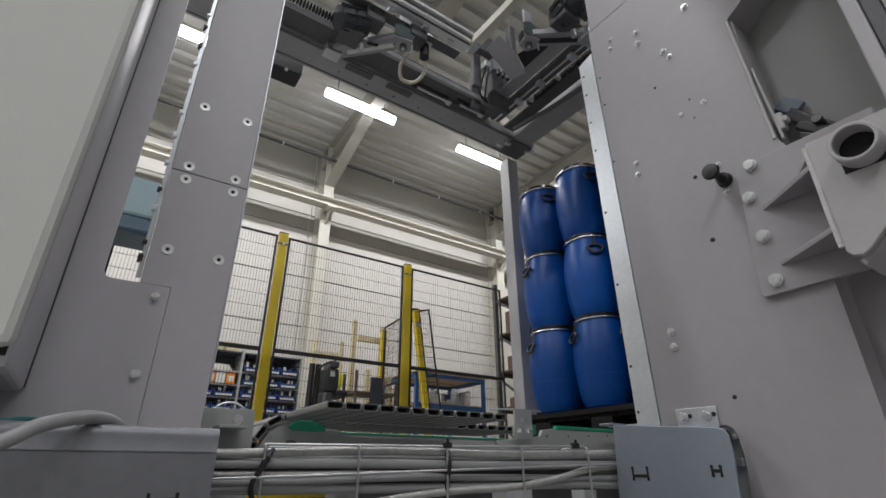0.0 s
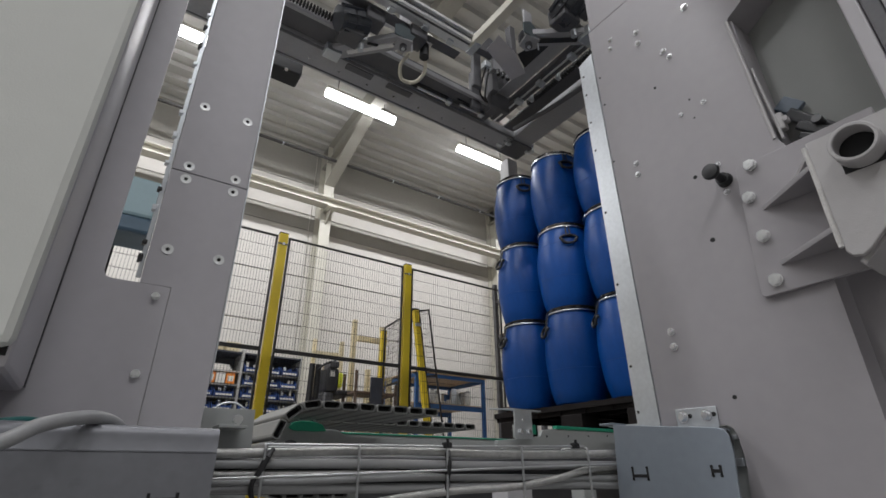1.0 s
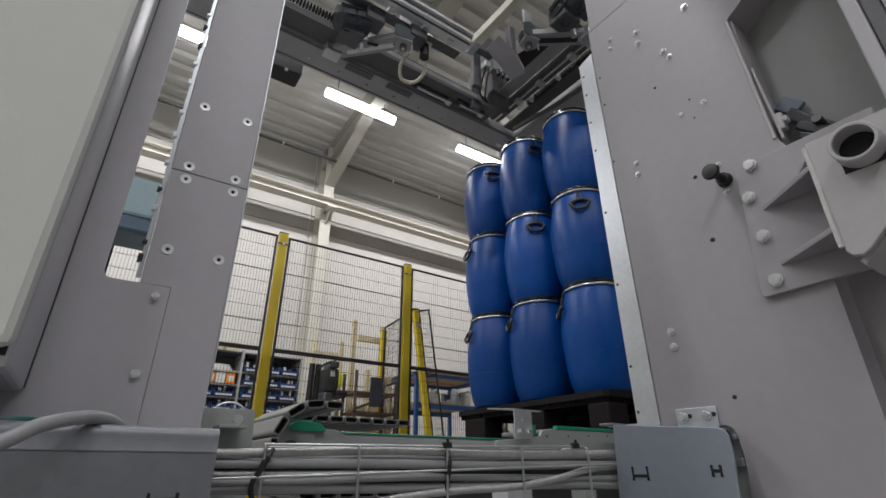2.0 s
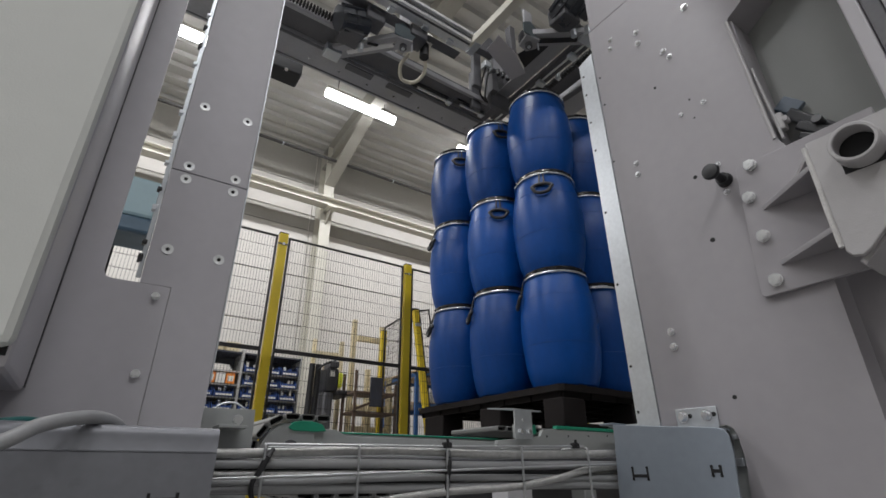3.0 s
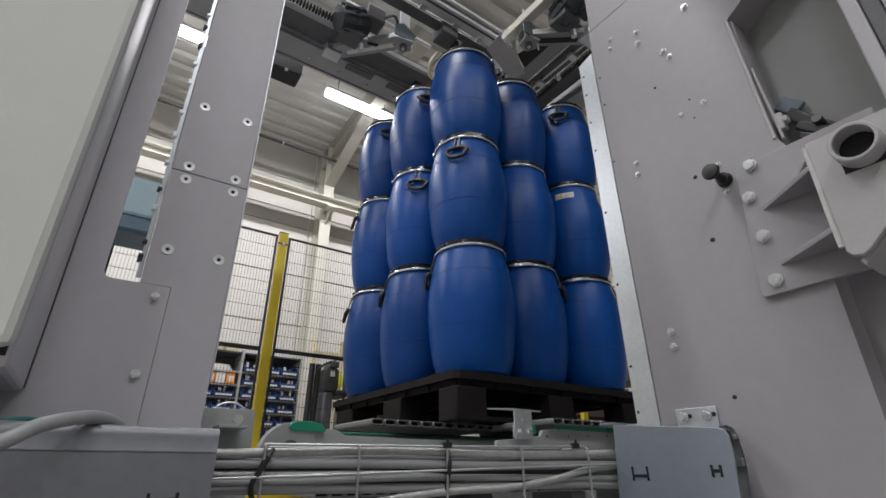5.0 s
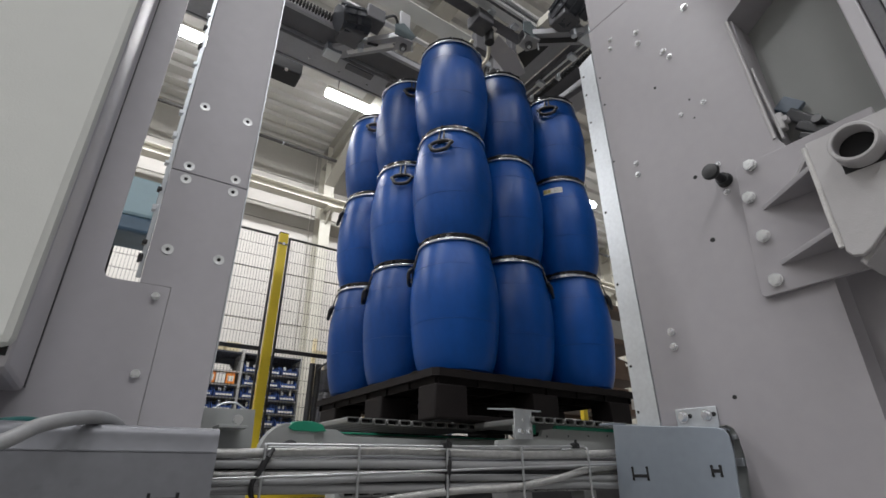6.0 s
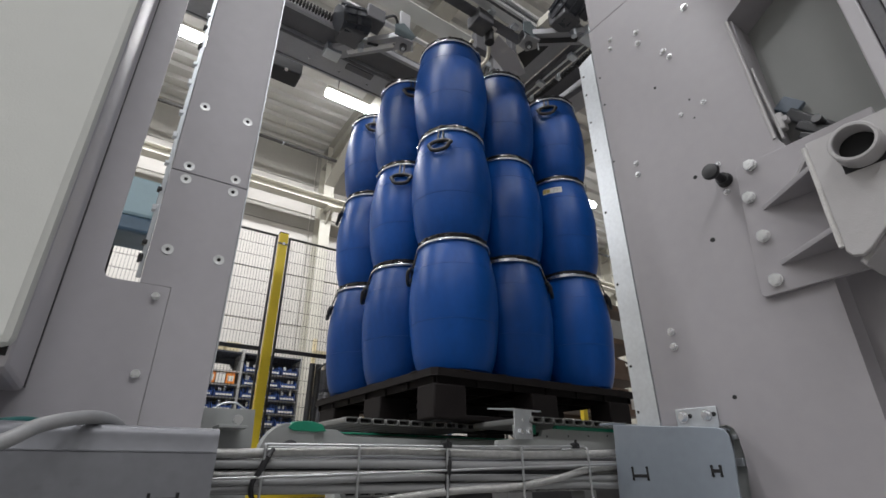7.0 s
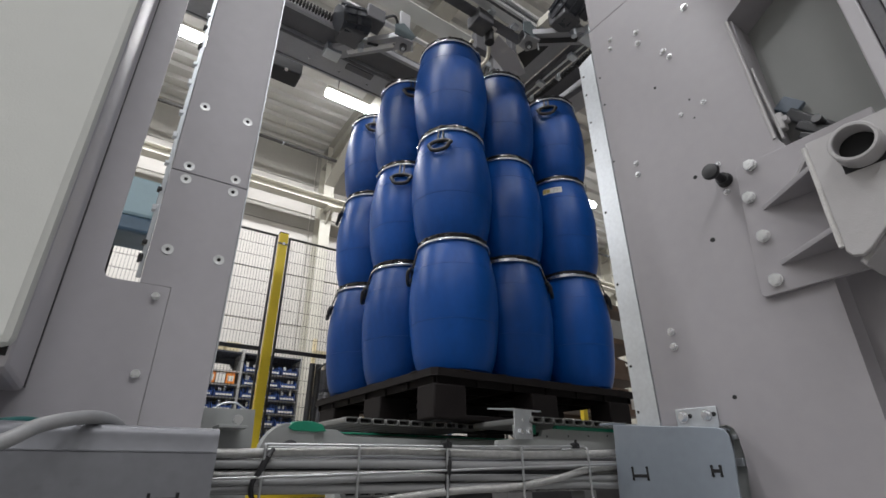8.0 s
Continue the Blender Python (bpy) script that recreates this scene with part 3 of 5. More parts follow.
def pallet_rack():
    """Steel rack with brown goods beside the wall."""
    r = thing("storage_rack", "dark steel storage rack with mixed goods", "rack")
    xa, xb, ya, yb = 5.12, 8.2, 5.0, 5.9
    for x in (xa, xb):
        for y in (ya, yb):
            part("upright", box(B(), (x, y, 0), (x + 0.07, y + 0.06, C + 2.90), 0.004), MACHINE_DARK, r)
        bm = B()
        for z in (0.5, 1.2, 1.9, 2.5):
            bar(bm, (x + 0.035, ya + 0.06, z), (x + 0.035, yb, z + 0.55), 0.03, 0.03)
        part("brace", bm, MACHINE_DARK, r)
    levels = (0.55, 1.25, 1.8, 2.4, 3.0)
    for z in levels:
        part("beam", box(B(), (xa + 0.07, ya + 0.001, z), (xb, ya + 0.05, z + 0.09), 0.004), RUST, r)
        part("beam", box(B(), (xa + 0.07, yb, z), (xb, yb + 0.05, z + 0.09), 0.004), RUST, r)
        part("deck", box(B(), (xa + 0.07, ya + 0.05, z + 0.06), (xb, yb, z + 0.085)), RUST, r)
    rnd = random.Random(3)
    for z in levels[:-1]:
        x = xa + 0.12
        while x < xb - 0.3:
            w = 0.18 + rnd.random() * 0.3
            h = 0.12 + rnd.random() * 0.24
            mat, lab = rnd.choice([(RUST, "brown packed goods on the steel rack"), (RUST, "brown packed goods on the steel rack"), (BENCH_BOARD, "wooden box on the steel rack"), (PAPER, "white carton on the steel rack"), (SHELF_GREY, "grey metal box on the steel rack")])
            c = part("crate", box(B(), (x, ya + 0.06, z + 0.091), (x + w, yb - 0.1, z + 0.091 + h), 0.01), mat)
            tagged(c, lab, "crate", "rack goods")
            x += w + 0.04 + rnd.random() * 0.12


def wall_unit():
    """Blue-grey cover hung beyond the machine, seen through the slot."""
    s = thing("control_box", "pale blue-grey cover box with dark lower edge", "control box")
    part("cover", box(B(), (-0.45, 3.2, C + 1.42), (0.02, 3.5, C + 1.69), 0.02), BLUE_GREY, s)
    part("lower_cover", box(B(), (-0.45, 3.19, C + 1.31), (0.025, 3.5, C + 1.418), 0.02), NAVY, s)
    part("stand", box(B(), (-0.3, 3.3, 0), (-0.2, 3.4, C + 1.32), 0.01), MACHINE, s)


hall()
ceiling_lights()
fence()
bin_shelf()
pallet_truck()
timber_frames()
inner_fence()
work_bench()
pallet_rack()
wall_unit()

# ---------------------------------------------------------------- near left column
def left_column():
    """Slotted sheet column: base plate, two cover plates, screws and the cabinet beside it."""
    c = thing("machine_column", "grey painted sheet steel machine column with a long slot", "machine column")
    y = 1.0
    bm = B()
    # base plate with the slot left open towards the top
    r = 0.014
    slot = [(-0.047 + r, C + 0.315), (-0.047 + 0.004, C + 0.315 + 0.004), (-0.047, C + 0.315 + r)]
    extrude(bm, [(-0.42, 0.0), (0.0622, 0.0), (0.0622, C + 0.3155), (0.011, C + 0.3155)] + slot + [(-0.047, C + 2.2), (-0.42, C + 2.2)], "y", y, y + 0.010)
    part("base_plate", bm, PLATE_L, c)
    part("lower_cover", extrude(B(), [(0.011, C + 0.3157), (0.0632, C + 0.3157), (0.0632, 0.0), (0.161, 0.0), (0.161, C + 0.5655), (0.011, C + 0.5655)], "y", y - 0.0006, y + 0.011, 0.0006), PLATE_L, c)
    part("upper_cover", box(B(), (0.011, y - 0.001, C + 0.5675), (0.161, y + 0.011, C + 2.2), 0.0015), PLATE_L, c)
    part("edge_fold", box(B(), (0.150, y + 0.011, 0.0), (0.160, y + 0.06, C + 2.2), 0.001), PLATE_L, c)
    part("edge_trim", box(B(), (0.1612, y - 0.002, C + 0.15), (0.164, y + 0.03, C + 2.2)), ZINC, c, "bright bare sheet edge")
    # slot guide with its small fittings
    g = part("slot_guide", box(B(), (0.0020, y + 0.012, C + 0.33), (0.0105, y + 0.020, C + 2.2), 0.001), ZINC, c, "bright guide strip")
    rnd = random.Random(2)
    z = C + 0.36
    while z < C + 1.2:
        part("fitting", box(B(), (-0.003, y + 0.008, z), (0.0055, y + 0.022, z + 0.006 + 0.010 * rnd.random()), 0.0015), rnd.choice([BLACK, ZINC]), g)
        z += 0.03 + 0.06 * rnd.random()
    for x, zz in ((0.042, 0.741), (0.134, 0.741), (0.041, 0.582), (0.134, 0.582), (0.041, 0.550), (0.134, 0.550), (0.041, 0.390), (0.134, 0.390)):
        s = piece("screw", FLAT, c, pose(x, y - 0.001, C + zz))
        piece("socket", SOCKET, s, Matrix())
    for zz in (0.294, 0.153):
        piece("bolt", HEX, c, pose(0.041, y, C + zz, 0, 20, 0) @ Matrix.Scale(0.82, 4))


def left_cabinet():
    c = thing("control_cabinet", "pale grey machine cabinet with rounded cover edges", "cabinet")
    part("door", box(B(), (-0.9, 0.735, C + 0.132), (-0.098, 0.765, C + 1.9), 0.011), CABINET, c)
    part("body", box(B(), (-0.9, 0.766, C + 0.110), (-0.099, 0.985, C + 1.9), 0.008), PLATE_L, c)
    part("door_gasket", box(B(), (-0.88, 0.7645, C + 0.125), (-0.104, 0.7665, C + 1.9)), BLACK, c)
    # black strip painted as the shade in the gap towards the column
    part("gap_strip", box(B(), (-0.104, 0.9855, C + 0.118), (-0.0985, 0.9985, C + 1.9)), BLACK, c, "black strip standing for the dark gap beside the column")
    j = thing("junction_box", "small grey junction box with zinc cable glands", "junction box")
    part("housing", box(B(), (-0.5, 0.78, C - 0.02), (-0.122, 0.95, C + 0.104), 0.012), PLATE_L, j)
    for i, z in enumerate((0.066, 0.057, 0.048)):
        y = 0.805 + 0.03 * i
        bm = rod(B(), (-0.124, y, C + z), (-0.113, y, C + z), 0.0085, 6)
        rod(bm, (-0.113, y, C + z), (-0.105, y, C + z), 0.0062, 12)
        rod(bm, (-0.105, y, C + z), (-0.100, y, C + z), 0.0072, 6)
        part("cable_gland", bm, ZINC_BOLT, j)
    g = part("cable", tube(B(), [(-0.30, 0.775, C + 0.030), (-0.14, 0.79, C + 0.042), (-0.10, 0.81, C + 0.052), (-0.06, 0.84, C + 0.058), (0.0, 0.88, C + 0.045)], 0.006, 12), TEAL)
    tagged(g, "dark teal cable running behind the sheet tray", "cable")


def left_tray():
    """Folded cable tray in front of the column."""
    t = thing("cable_tray", "folded grey sheet cable tray with dark slots", "cable tray")
    y, z = 0.80, C + 0.057
    bm = B()
    # lip, bent top and face as one folded sheet
    prof = [(y + 0.14, z - 0.004), (y + 0.014, z)] + [(y + 0.012 - 0.014 * math.sin(radians(q)), z - 0.014 + 0.014 * math.cos(radians(q))) for q in range(15, 91, 15)] + [(y - 0.004, z - 0.031), (y - 0.006, z - 0.035), (y - 0.006, z - 0.30)]
    inner = [(a + 0.004, b - 0.004) for a, b in prof]
    extrude(bm, prof + list(reversed(inner)), "x", -0.6, 0.156)
    part("sheet", bm, TRAY_L, t)
    part("fold_line", box(B(), (-0.6, y - 0.0072, z - 0.0335), (0.155, y - 0.006, z - 0.032)), TRAY_L, t)
    for x in (0.080, -0.105):
        bm = B()
        box(bm, (x, y - 0.0075, C - 0.050), (x + 0.004, y - 0.006, C - 0.026))
        box(bm, (x + 0.034, y - 0.0075, C - 0.050), (x + 0.038, y - 0.006, C - 0.026))
        box(bm, (x + 0.004, y - 0.0075, C - 0.040), (x + 0.034, y - 0.006, C - 0.032))
        part("slot", bm, HOLE, t)
    cbl = part("cable", tube(B(), [(-0.16, 0.69, C - 0.06), (-0.10, 0.70, C + 0.008), (-0.066, 0.72, C + 0.034), (-0.05, 0.74, C + 0.047), (-0.027, 0.765, C + 0.057), (-0.001, 0.80, C + 0.064), (0.02, 0.83, C + 0.062), (0.034, 0.86, C + 0.054), (0.045, 0.89, C + 0.030), (0.05, 0.92, C - 0.02)], 0.0085, 10, 6), CABLE)
    tagged(cbl, "thick grey cable arching over the tray", "cable")
    b = thing("mounting_sheet", "plain grey sheet bracket with one bolt", "bracket")
    bm = extrude(B(), [(0.165, C - 0.1), (0.272, C - 0.1), (0.264, C + 0.112), (0.165, C + 0.110)], "y", 1.05, 1.056)
    part("sheet", bm, RAIL_PAINT, b)
    piece("bolt", HEX, b, pose(0.233, 1.05, C + 0.091))
    part("tab", box(B(), (0.19, 0.99, C + 0.072), (0.24, 1.05, C + 0.077), 0.001), RAIL_PAINT, b)
    part("ring", tube(B(), [(0.20, 1.12, C + 0.116), (0.215, 1.12, C + 0.128), (0.24, 1.12, C + 0.130), (0.262, 1.12, C + 0.118)], 0.002, 6), ZINC, b)


# ---------------------------------------------------------------- near right column
def right_column():
    c = thing("machine_column", "light grey powder-coated steel machine column with bolts and holes", "machine column")
    x = 1.0
    bm = B()
    r = 0.02
    extrude(bm, [(0.259, 0.0), (0.492, 0.0), (0.485, C - 0.05), (0.480, C), (0.479, C + 0.02), (0.482, C + 0.055), (0.487, C + 0.070), (0.498, C + 0.078), (0.633, C + 0.080), (0.642, C + 1.17), (0.642, C + 1.2495), (-0.5, C + 1.2495), (-0.5, C + 1.03), (0.165, C + 1.03), (0.280, C + 0.956), (0.284, C + 0.950), (0.270, C + 0.610), (0.259, C + 0.585)], "x", x, x + 0.010)
    part("main_plate", bm, PLATE, c)
    part("upper_plate", box(B(), (x, -0.5, C + 1.2515), (x + 0.010, 0.635, C + 2.3), 0.001), PLATE, c)
    part("side_fold", box(B(), (x + 0.010, 0.260, 0.0), (x + 0.075, 0.268, C + 0.585), 0.001), PLATE, c)
    part("window_fold", box(B(), (x + 0.010, 0.276, C + 0.585), (x + 0.09, 0.283, C + 0.955), 0.001), PLATE, c)
    part("back_plate", box(B(), (x + 0.075, -0.5, 0.0), (x + 0.085, 0.267, C + 0.56), 0.001), PLATE, c)
    # galvanised edge strip, holes every 0.1 m
    bm = B()
    extrude(bm, [(0.6345, C + 0.07), (0.690, C + 0.07), (0.694, C + 1.150), (0.6435, C + 1.165)], "x", x - 0.002, x + 0.003)
    st = part("edge_strip", bm, ZINC, c, "galvanised edge strip")
    for z in (0.117, 0.218, 0.420, 0.624, 0.826, 0.925, 1.028, 1.10):
        part("hole", rod(B(), (x - 0.0028, 0.683, C + z), (x - 0.001, 0.683, C + z), 0.0033, 12), HOLE, st)
    for y, z in ((0.630, 1.055), (0.6305, 0.955), (0.634, 0.76)):
        part("hole", rod(B(), (x - 0.0008, y, C + z), (x + 0.0006, y, C + z), 0.003, 12), HOLE, c)
    # threaded holes in the plate
    for y, z, rr in ((0.48, 0.901, 0.0035), (0.407, 0.808, 0.0026), (0.407, 0.753, 0.0022), (0.439, 0.605, 0.0045), (0.471, 0.126, 0.004), (0.437, 0.446, 0.005)):
        part("hole", rod(B(), (x - 0.0008, y, C + z), (x + 0.0006, y, C + z), rr, 14), HOLE, c)
    for y, z, s in ((0.575, 1.158, 0.85), (0.58, 1.128, 0.85), (0.496, 1.114, 0.95), (0.497, 1.075, 0.95), (0.437, 0.991, 0.95), (0.426, 0.963, 0.9), (0.379, 0.78, 0.75), (0.435, 0.781, 0.65), (0.572, 0.718, 0.85), (0.573, 0.686, 0.85), (0.57, 0.275, 0.95), (0.571, 0.242, 0.95), (0.36, 1.076, 1.1)):
        piece("bolt", DOME, c, Matrix.Translation((x, y, C + z)) @ TO_X @ Matrix.Scale(s, 4))
    # locking knob with its base screws
    zk = C + 0.566
    k = part("knob", rod(B(), (x, 0.381, zk), (x - 0.014, 0.381, zk), 0.0165, 20, 0.0135), BLACK, c, "black locking knob")
    bm = B()
    lathe(bm, [(0.0095, 0.012), (0.0078, 0.034), (0.0090, 0.050), (0.0165, 0.054), (0.0180, 0.058), (0.0160, 0.064), (0.006, 0.0665)], 20)
    bmesh.ops.transform(bm, matrix=Matrix.Translation((x, 0.381, zk)) @ Matrix.Rotation(radians(-90), 4, "Y"), verts=bm.verts[:])
    part("knob_stem", bm, BLACK, k)
    for y, z in ((0.387, 0.609), (0.384, 0.538)):
        piece("bolt", DOME, c, Matrix.Translation((x, y, C + z)) @ TO_X @ Matrix.Scale(0.75, 4))


def arm_bracket():
    """Welded bracket: mounting plate, two gussets, an arm plate with a pipe end."""
    b = thing("arm_bracket", "welded grey steel bracket with a round pipe socket", "bracket")
    x = 0.988
    extra = [(0.372, C + 0.30), (0.366, C + 0.295), (0.19, C + 0.300), (0.12, C + 0.300), (0.12, C + 0.575), (0.352, C + 0.575)]
    part("mounting_plate", extrude(B(), extra, "x", x, 0.9995, 0.0015), PLATE, b)
    for y, z in ((0.323, 0.566), (0.342, 0.499), (0.338, 0.411), (0.340, 0.321)):
        piece("bolt", HEX_BIG, b, Matrix.Translation((x, y, C + z)) @ TO_X @ pose(0, 0, 0, 0, 17, 0))
    xa = 0.885
    arm = [(0.203, C + 0.302), (0.203, C + 0.502), (-0.25, C + 0.502), (-0.25, C + 0.39), (0.08, C + 0.39), (0.172, C + 0.297), (0.184, C + 0.290), (0.197, C + 0.293)]
    # same paint as the column: the arm's stronger light is in its colour
    part("arm_plate", extrude(B(), arm, "x", xa, xa + 0.012, 0.002), LIT_PALE, b)
    part("lower_flange", bar(B(), (0.943, 0.192, C + 0.282), (0.943, 0.082, C + 0.382), 0.088, 0.010, 0.001), LIT_PALE, b)
    part("arm_edge", box(B(), (xa + 0.012, 0.192, C + 0.310), (xa + 0.040, 0.203, C + 0.500), 0.003), LIT_PALE, b)
    part("weld_bead", tube(B(), [(xa + 0.002, 0.206, C + 0.31), (xa + 0.001, 0.2065, C + 0.36), (xa + 0.002, 0.206, C + 0.42), (xa + 0.002, 0.2065, C + 0.495)], 0.0042, 6), WELD, b)
    for z in (0.462, 0.345):
        part("gusset", extrude(B(), [(x - 0.001, 0.325), (x - 0.001, 0.19), (xa + 0.013, 0.19), (xa + 0.013, 0.206)], "z", C + z, C + z + 0.010, 0.001), PLATE, b)
    part("top_flange", extrude(B(), [(x - 0.001, 0.262), (x - 0.001, 0.10), (xa + 0.013, 0.10), (xa + 0.013, 0.203)], "z", C + 0.492, C + 0.501, 0.001), LIT_PALE, b)
    # pipe socket
    bm = B()
    n, ro, ri = 32, 0.0325, 0.0258
    x0, x1 = xa - 0.034, xa + 0.09
    rings = []
    for xx, rr in ((x1, ro), (x0 + 0.002, ro), (x0, ro - 0.002), (x0, ri + 0.001), (x0 + 0.002, ri), (x1, ri)):
        rings.append([bm.verts.new((xx, 0.139 + rr * math.cos(2 * math.pi * i / n), C + 0.454 + rr * math.sin(2 * math.pi * i / n))) for i in range(n)])
    for p, q in zip(rings, rings[1:]):
        for i in range(n):
            bm.faces.new((p[i], p[(i + 1) % n], q[(i + 1) % n], q[i]))
    part("pipe_socket", bm, LIT_PALE, b)
    # dark plug painted as the shade deep in the pipe
    part("bore_shade", rod(B(), (x0 + 0.030, 0.139, C + 0.454), (x1, 0.139, C + 0.454), ri + 0.0004, 32), HOLE, b)
    part("slot", box(B(), (xa - 0.0008, 0.100, C + 0.421), (xa + 0.001, 0.168, C + 0.444)), HOLE, b)


def window_box():
    """Grey panel set back in the column's opening, with its hinge, latch and door post."""
    w = thing("viewing_panel", "smooth grey panel behind a folded opening with black latch", "panel")
    part("pane", box(B(), (1.092, -0.5, C + 0.50), (1.098, 0.30, C + 1.1)), GLASSY, w)
    # folded reveal and its rounded lip, the lit edge put into the colour
    bm = bar(B(), (1.051, 0.2835, C + 0.949), (1.051, 0.2715, C + 0.600), 0.078, 0.004, 0.0, (0, 1, 0))
    part("reveal", bm, PLATE, w)
    bm = bar(B(), (1.051, 0.281, C + 0.960), (1.051, 0.166, C + 1.034), 0.078, 0.004, 0.0, (0, 1, 0))
    part("reveal", bm, PLATE, w)
    part("lip", tube(B(), [(1.0, 0.2845, C + 0.948), (1.0, 0.278, C + 0.78), (1.0, 0.2715, C + 0.606)], 0.0035, 12), LIT_PALE, w, "lighter folded edge")
    part("inner_strip", tube(B(), [(1.012, 0.272, C + 0.80), (1.012, 0.266, C + 0.70), (1.012, 0.260, C + 0.606)], 0.003, 12), LIT_PALE, w)
    bm = box(B(), (1.012, 0.250, C + 0.628), (1.030, 0.263, C + 0.668), 0.003)
    box(bm, (1.008, 0.242, C + 0.640), (1.026, 0.251, C + 0.653), 0.002)
    part("hinge", bm, LIT_PALE, w, "pale hinge block")
    bm = B()
    bar(bm, (1.07, 0.252, C + 0.690), (1.06, 0.17, C + 0.575), 0.020, 0.026, 0.005)
    bar(bm, (1.055, 0.240, C + 0.645), (1.05, 0.15, C + 0.545), 0.018, 0.020, 0.004)
    bar(bm, (1.04, 0.240, C + 0.610), (1.03, 0.14, C + 0.525), 0.016, 0.016, 0.004)
    rod(bm, (1.06, 0.205, C + 0.626), (1.035, 0.205, C + 0.630), 0.009, 12)
    part("latch", bm, LATCH, w, "dark latch levers")
    part("latch_pad", bar(B(), (1.072, 0.262, C + 0.725), (1.076, 0.232, C + 0.690), 0.014, 0.034, 0.003), SLATE, w, "blue-grey pad")
    p = thing("door_post", "grey profiled door post with dark groove", "post")
    part("profile", box(B(), (1.02, 0.078, C + 0.50), (1.075, 0.103, C + 1.1), 0.003), PLATE_L, p)
    part("groove", box(B(), (1.03, 0.050, C + 0.50), (1.08, 0.0775, C + 1.1), 0.003), MACHINE_DARK, p)
    part("inner_profile", box(B(), (1.022, -0.3, C + 0.50), (1.078, 0.0495, C + 1.1), 0.003), MACHINE, p)
    for z in (0.80, 0.88, 0.96):
        piece("bolt", DOME, p, Matrix.Translation((1.022, 0.03, C + z)) @ TO_X @ Matrix.Scale(0.8, 4))


def right_cover():
    t = thing("cable_cover", "blue-grey sheet cover with two dark H-shaped slots", "cable cover")
    x = 0.945
    outline = [(0.500, C - 0.25), (0.477, C - 0.05), (0.470, C + 0.029), (0.472, C + 0.056), (0.478, C + 0.066), (0.490, C + 0.0705), (0.715, C + 0.0905), (0.738, C - 0.25)]
    part("face", extrude(B(), outline, "x", x, x + 0.004, 0.0012), TRAY, t)
    # folded lip behind the edge towards the basket
    bm = extrude(B(), [(x + 0.0042, 0.7165), (x - 0.002, 0.7195), (x - 0.004, 0.748), (x, 0.752), (x + 0.05, 0.752), (x + 0.05, 0.7165)], "z", C + 0.0905, C + 0.0945, 0.001)
    part("lip", bm, TRAY, t)
    part("side_fold", box(B(), (x + 0.0042, 0.7165, C - 0.25), (x + 0.05, 0.7195, C + 0.0900), 0.001), TRAY, t)
    part("top", extrude(B(), [(0.492, C + 0.0667), (0.714, C + 0.0865), (0.714, C + 0.0902), (0.492, C + 0.0705)], "x", 0.9495, 0.9955), TRAY, t)
    part("flange", box(B(), (0.996, 0.510, C + 0.074), (0.9992, 0.595, C + 0.114), 0.001), ZINC, t, "bright zinc flange")
    for y in (0.579, 0.530):
        piece("bolt", DOME, t, Matrix.Translation((0.996, y, C + 0.098)) @ TO_X @ Matrix.Scale(1.2, 4))
        part("hole", rod(B(), (0.9954, y - 0.014, C + 0.099), (0.9965, y - 0.014, C + 0.099), 0.0045, 14), HOLE, t)
    # slots: two lugs joined by a bar, their ends rounded
    for y0, y1, z0, z1, zb in ((0.648, 0.682, -0.017, 0.004, -0.011), (0.499, 0.515, -0.0095, 0.0055, -0.002)):
        bm = B()
        for yy in (y0, y1):
            box(bm, (x - 0.0009, yy - 0.0021, C + z0), (x + 0.0008, yy + 0.0021, C + z1), 0.0004)
            for zz in (z0, z1):
                rod(bm, (x - 0.0009, yy, C + zz), (x + 0.0008, yy, C + zz), 0.0028, 12)
        box(bm, (x - 0.0008, y0, C + zb - 0.003), (x + 0.0008, y1, C + zb + 0.003))
        part("slot", bm, HOLE, t)
    part("inner_sheet", box(B(), (1.012, 0.35, 0.1), (1.02, 0.60, C + 0.078)), RAIL_PAINT, t)
    part("edge_guard", tube(B(), [(0.985, 0.505, C + 0.0720), (0.985, 0.494, C + 0.066), (0.985, 0.490, C + 0.050), (0.985, 0.492, C + 0.030)], 0.0035, 10), BLACK, t, "black rubber edge guard")
    part("inner_rail", box(B(), (0.998, 0.482, C + 0.006), (1.011, 0.510, C + 0.020), 0.001), ZINC, t)
    part("inner_rail", box(B(), (0.998, 0.485, C + 0.052), (1.011, 0.505, C + 0.060), 0.001), ZINC, t)


# ---------------------------------------------------------------- cable basket between the columns
PA, PB = Vector((0.16, 0.969, 0)), Vector((1.0, 0.714, 0))


def along(s, z, off=0.0):
    """A place along the basket: s from 0 to 1, off metres towards the camera."""
    d = (PB - PA).normalized()
    n = Vector((d.y, -d.x, 0))
    return PA.lerp(PB, s) + n * off + Vector((0, 0, C + z))


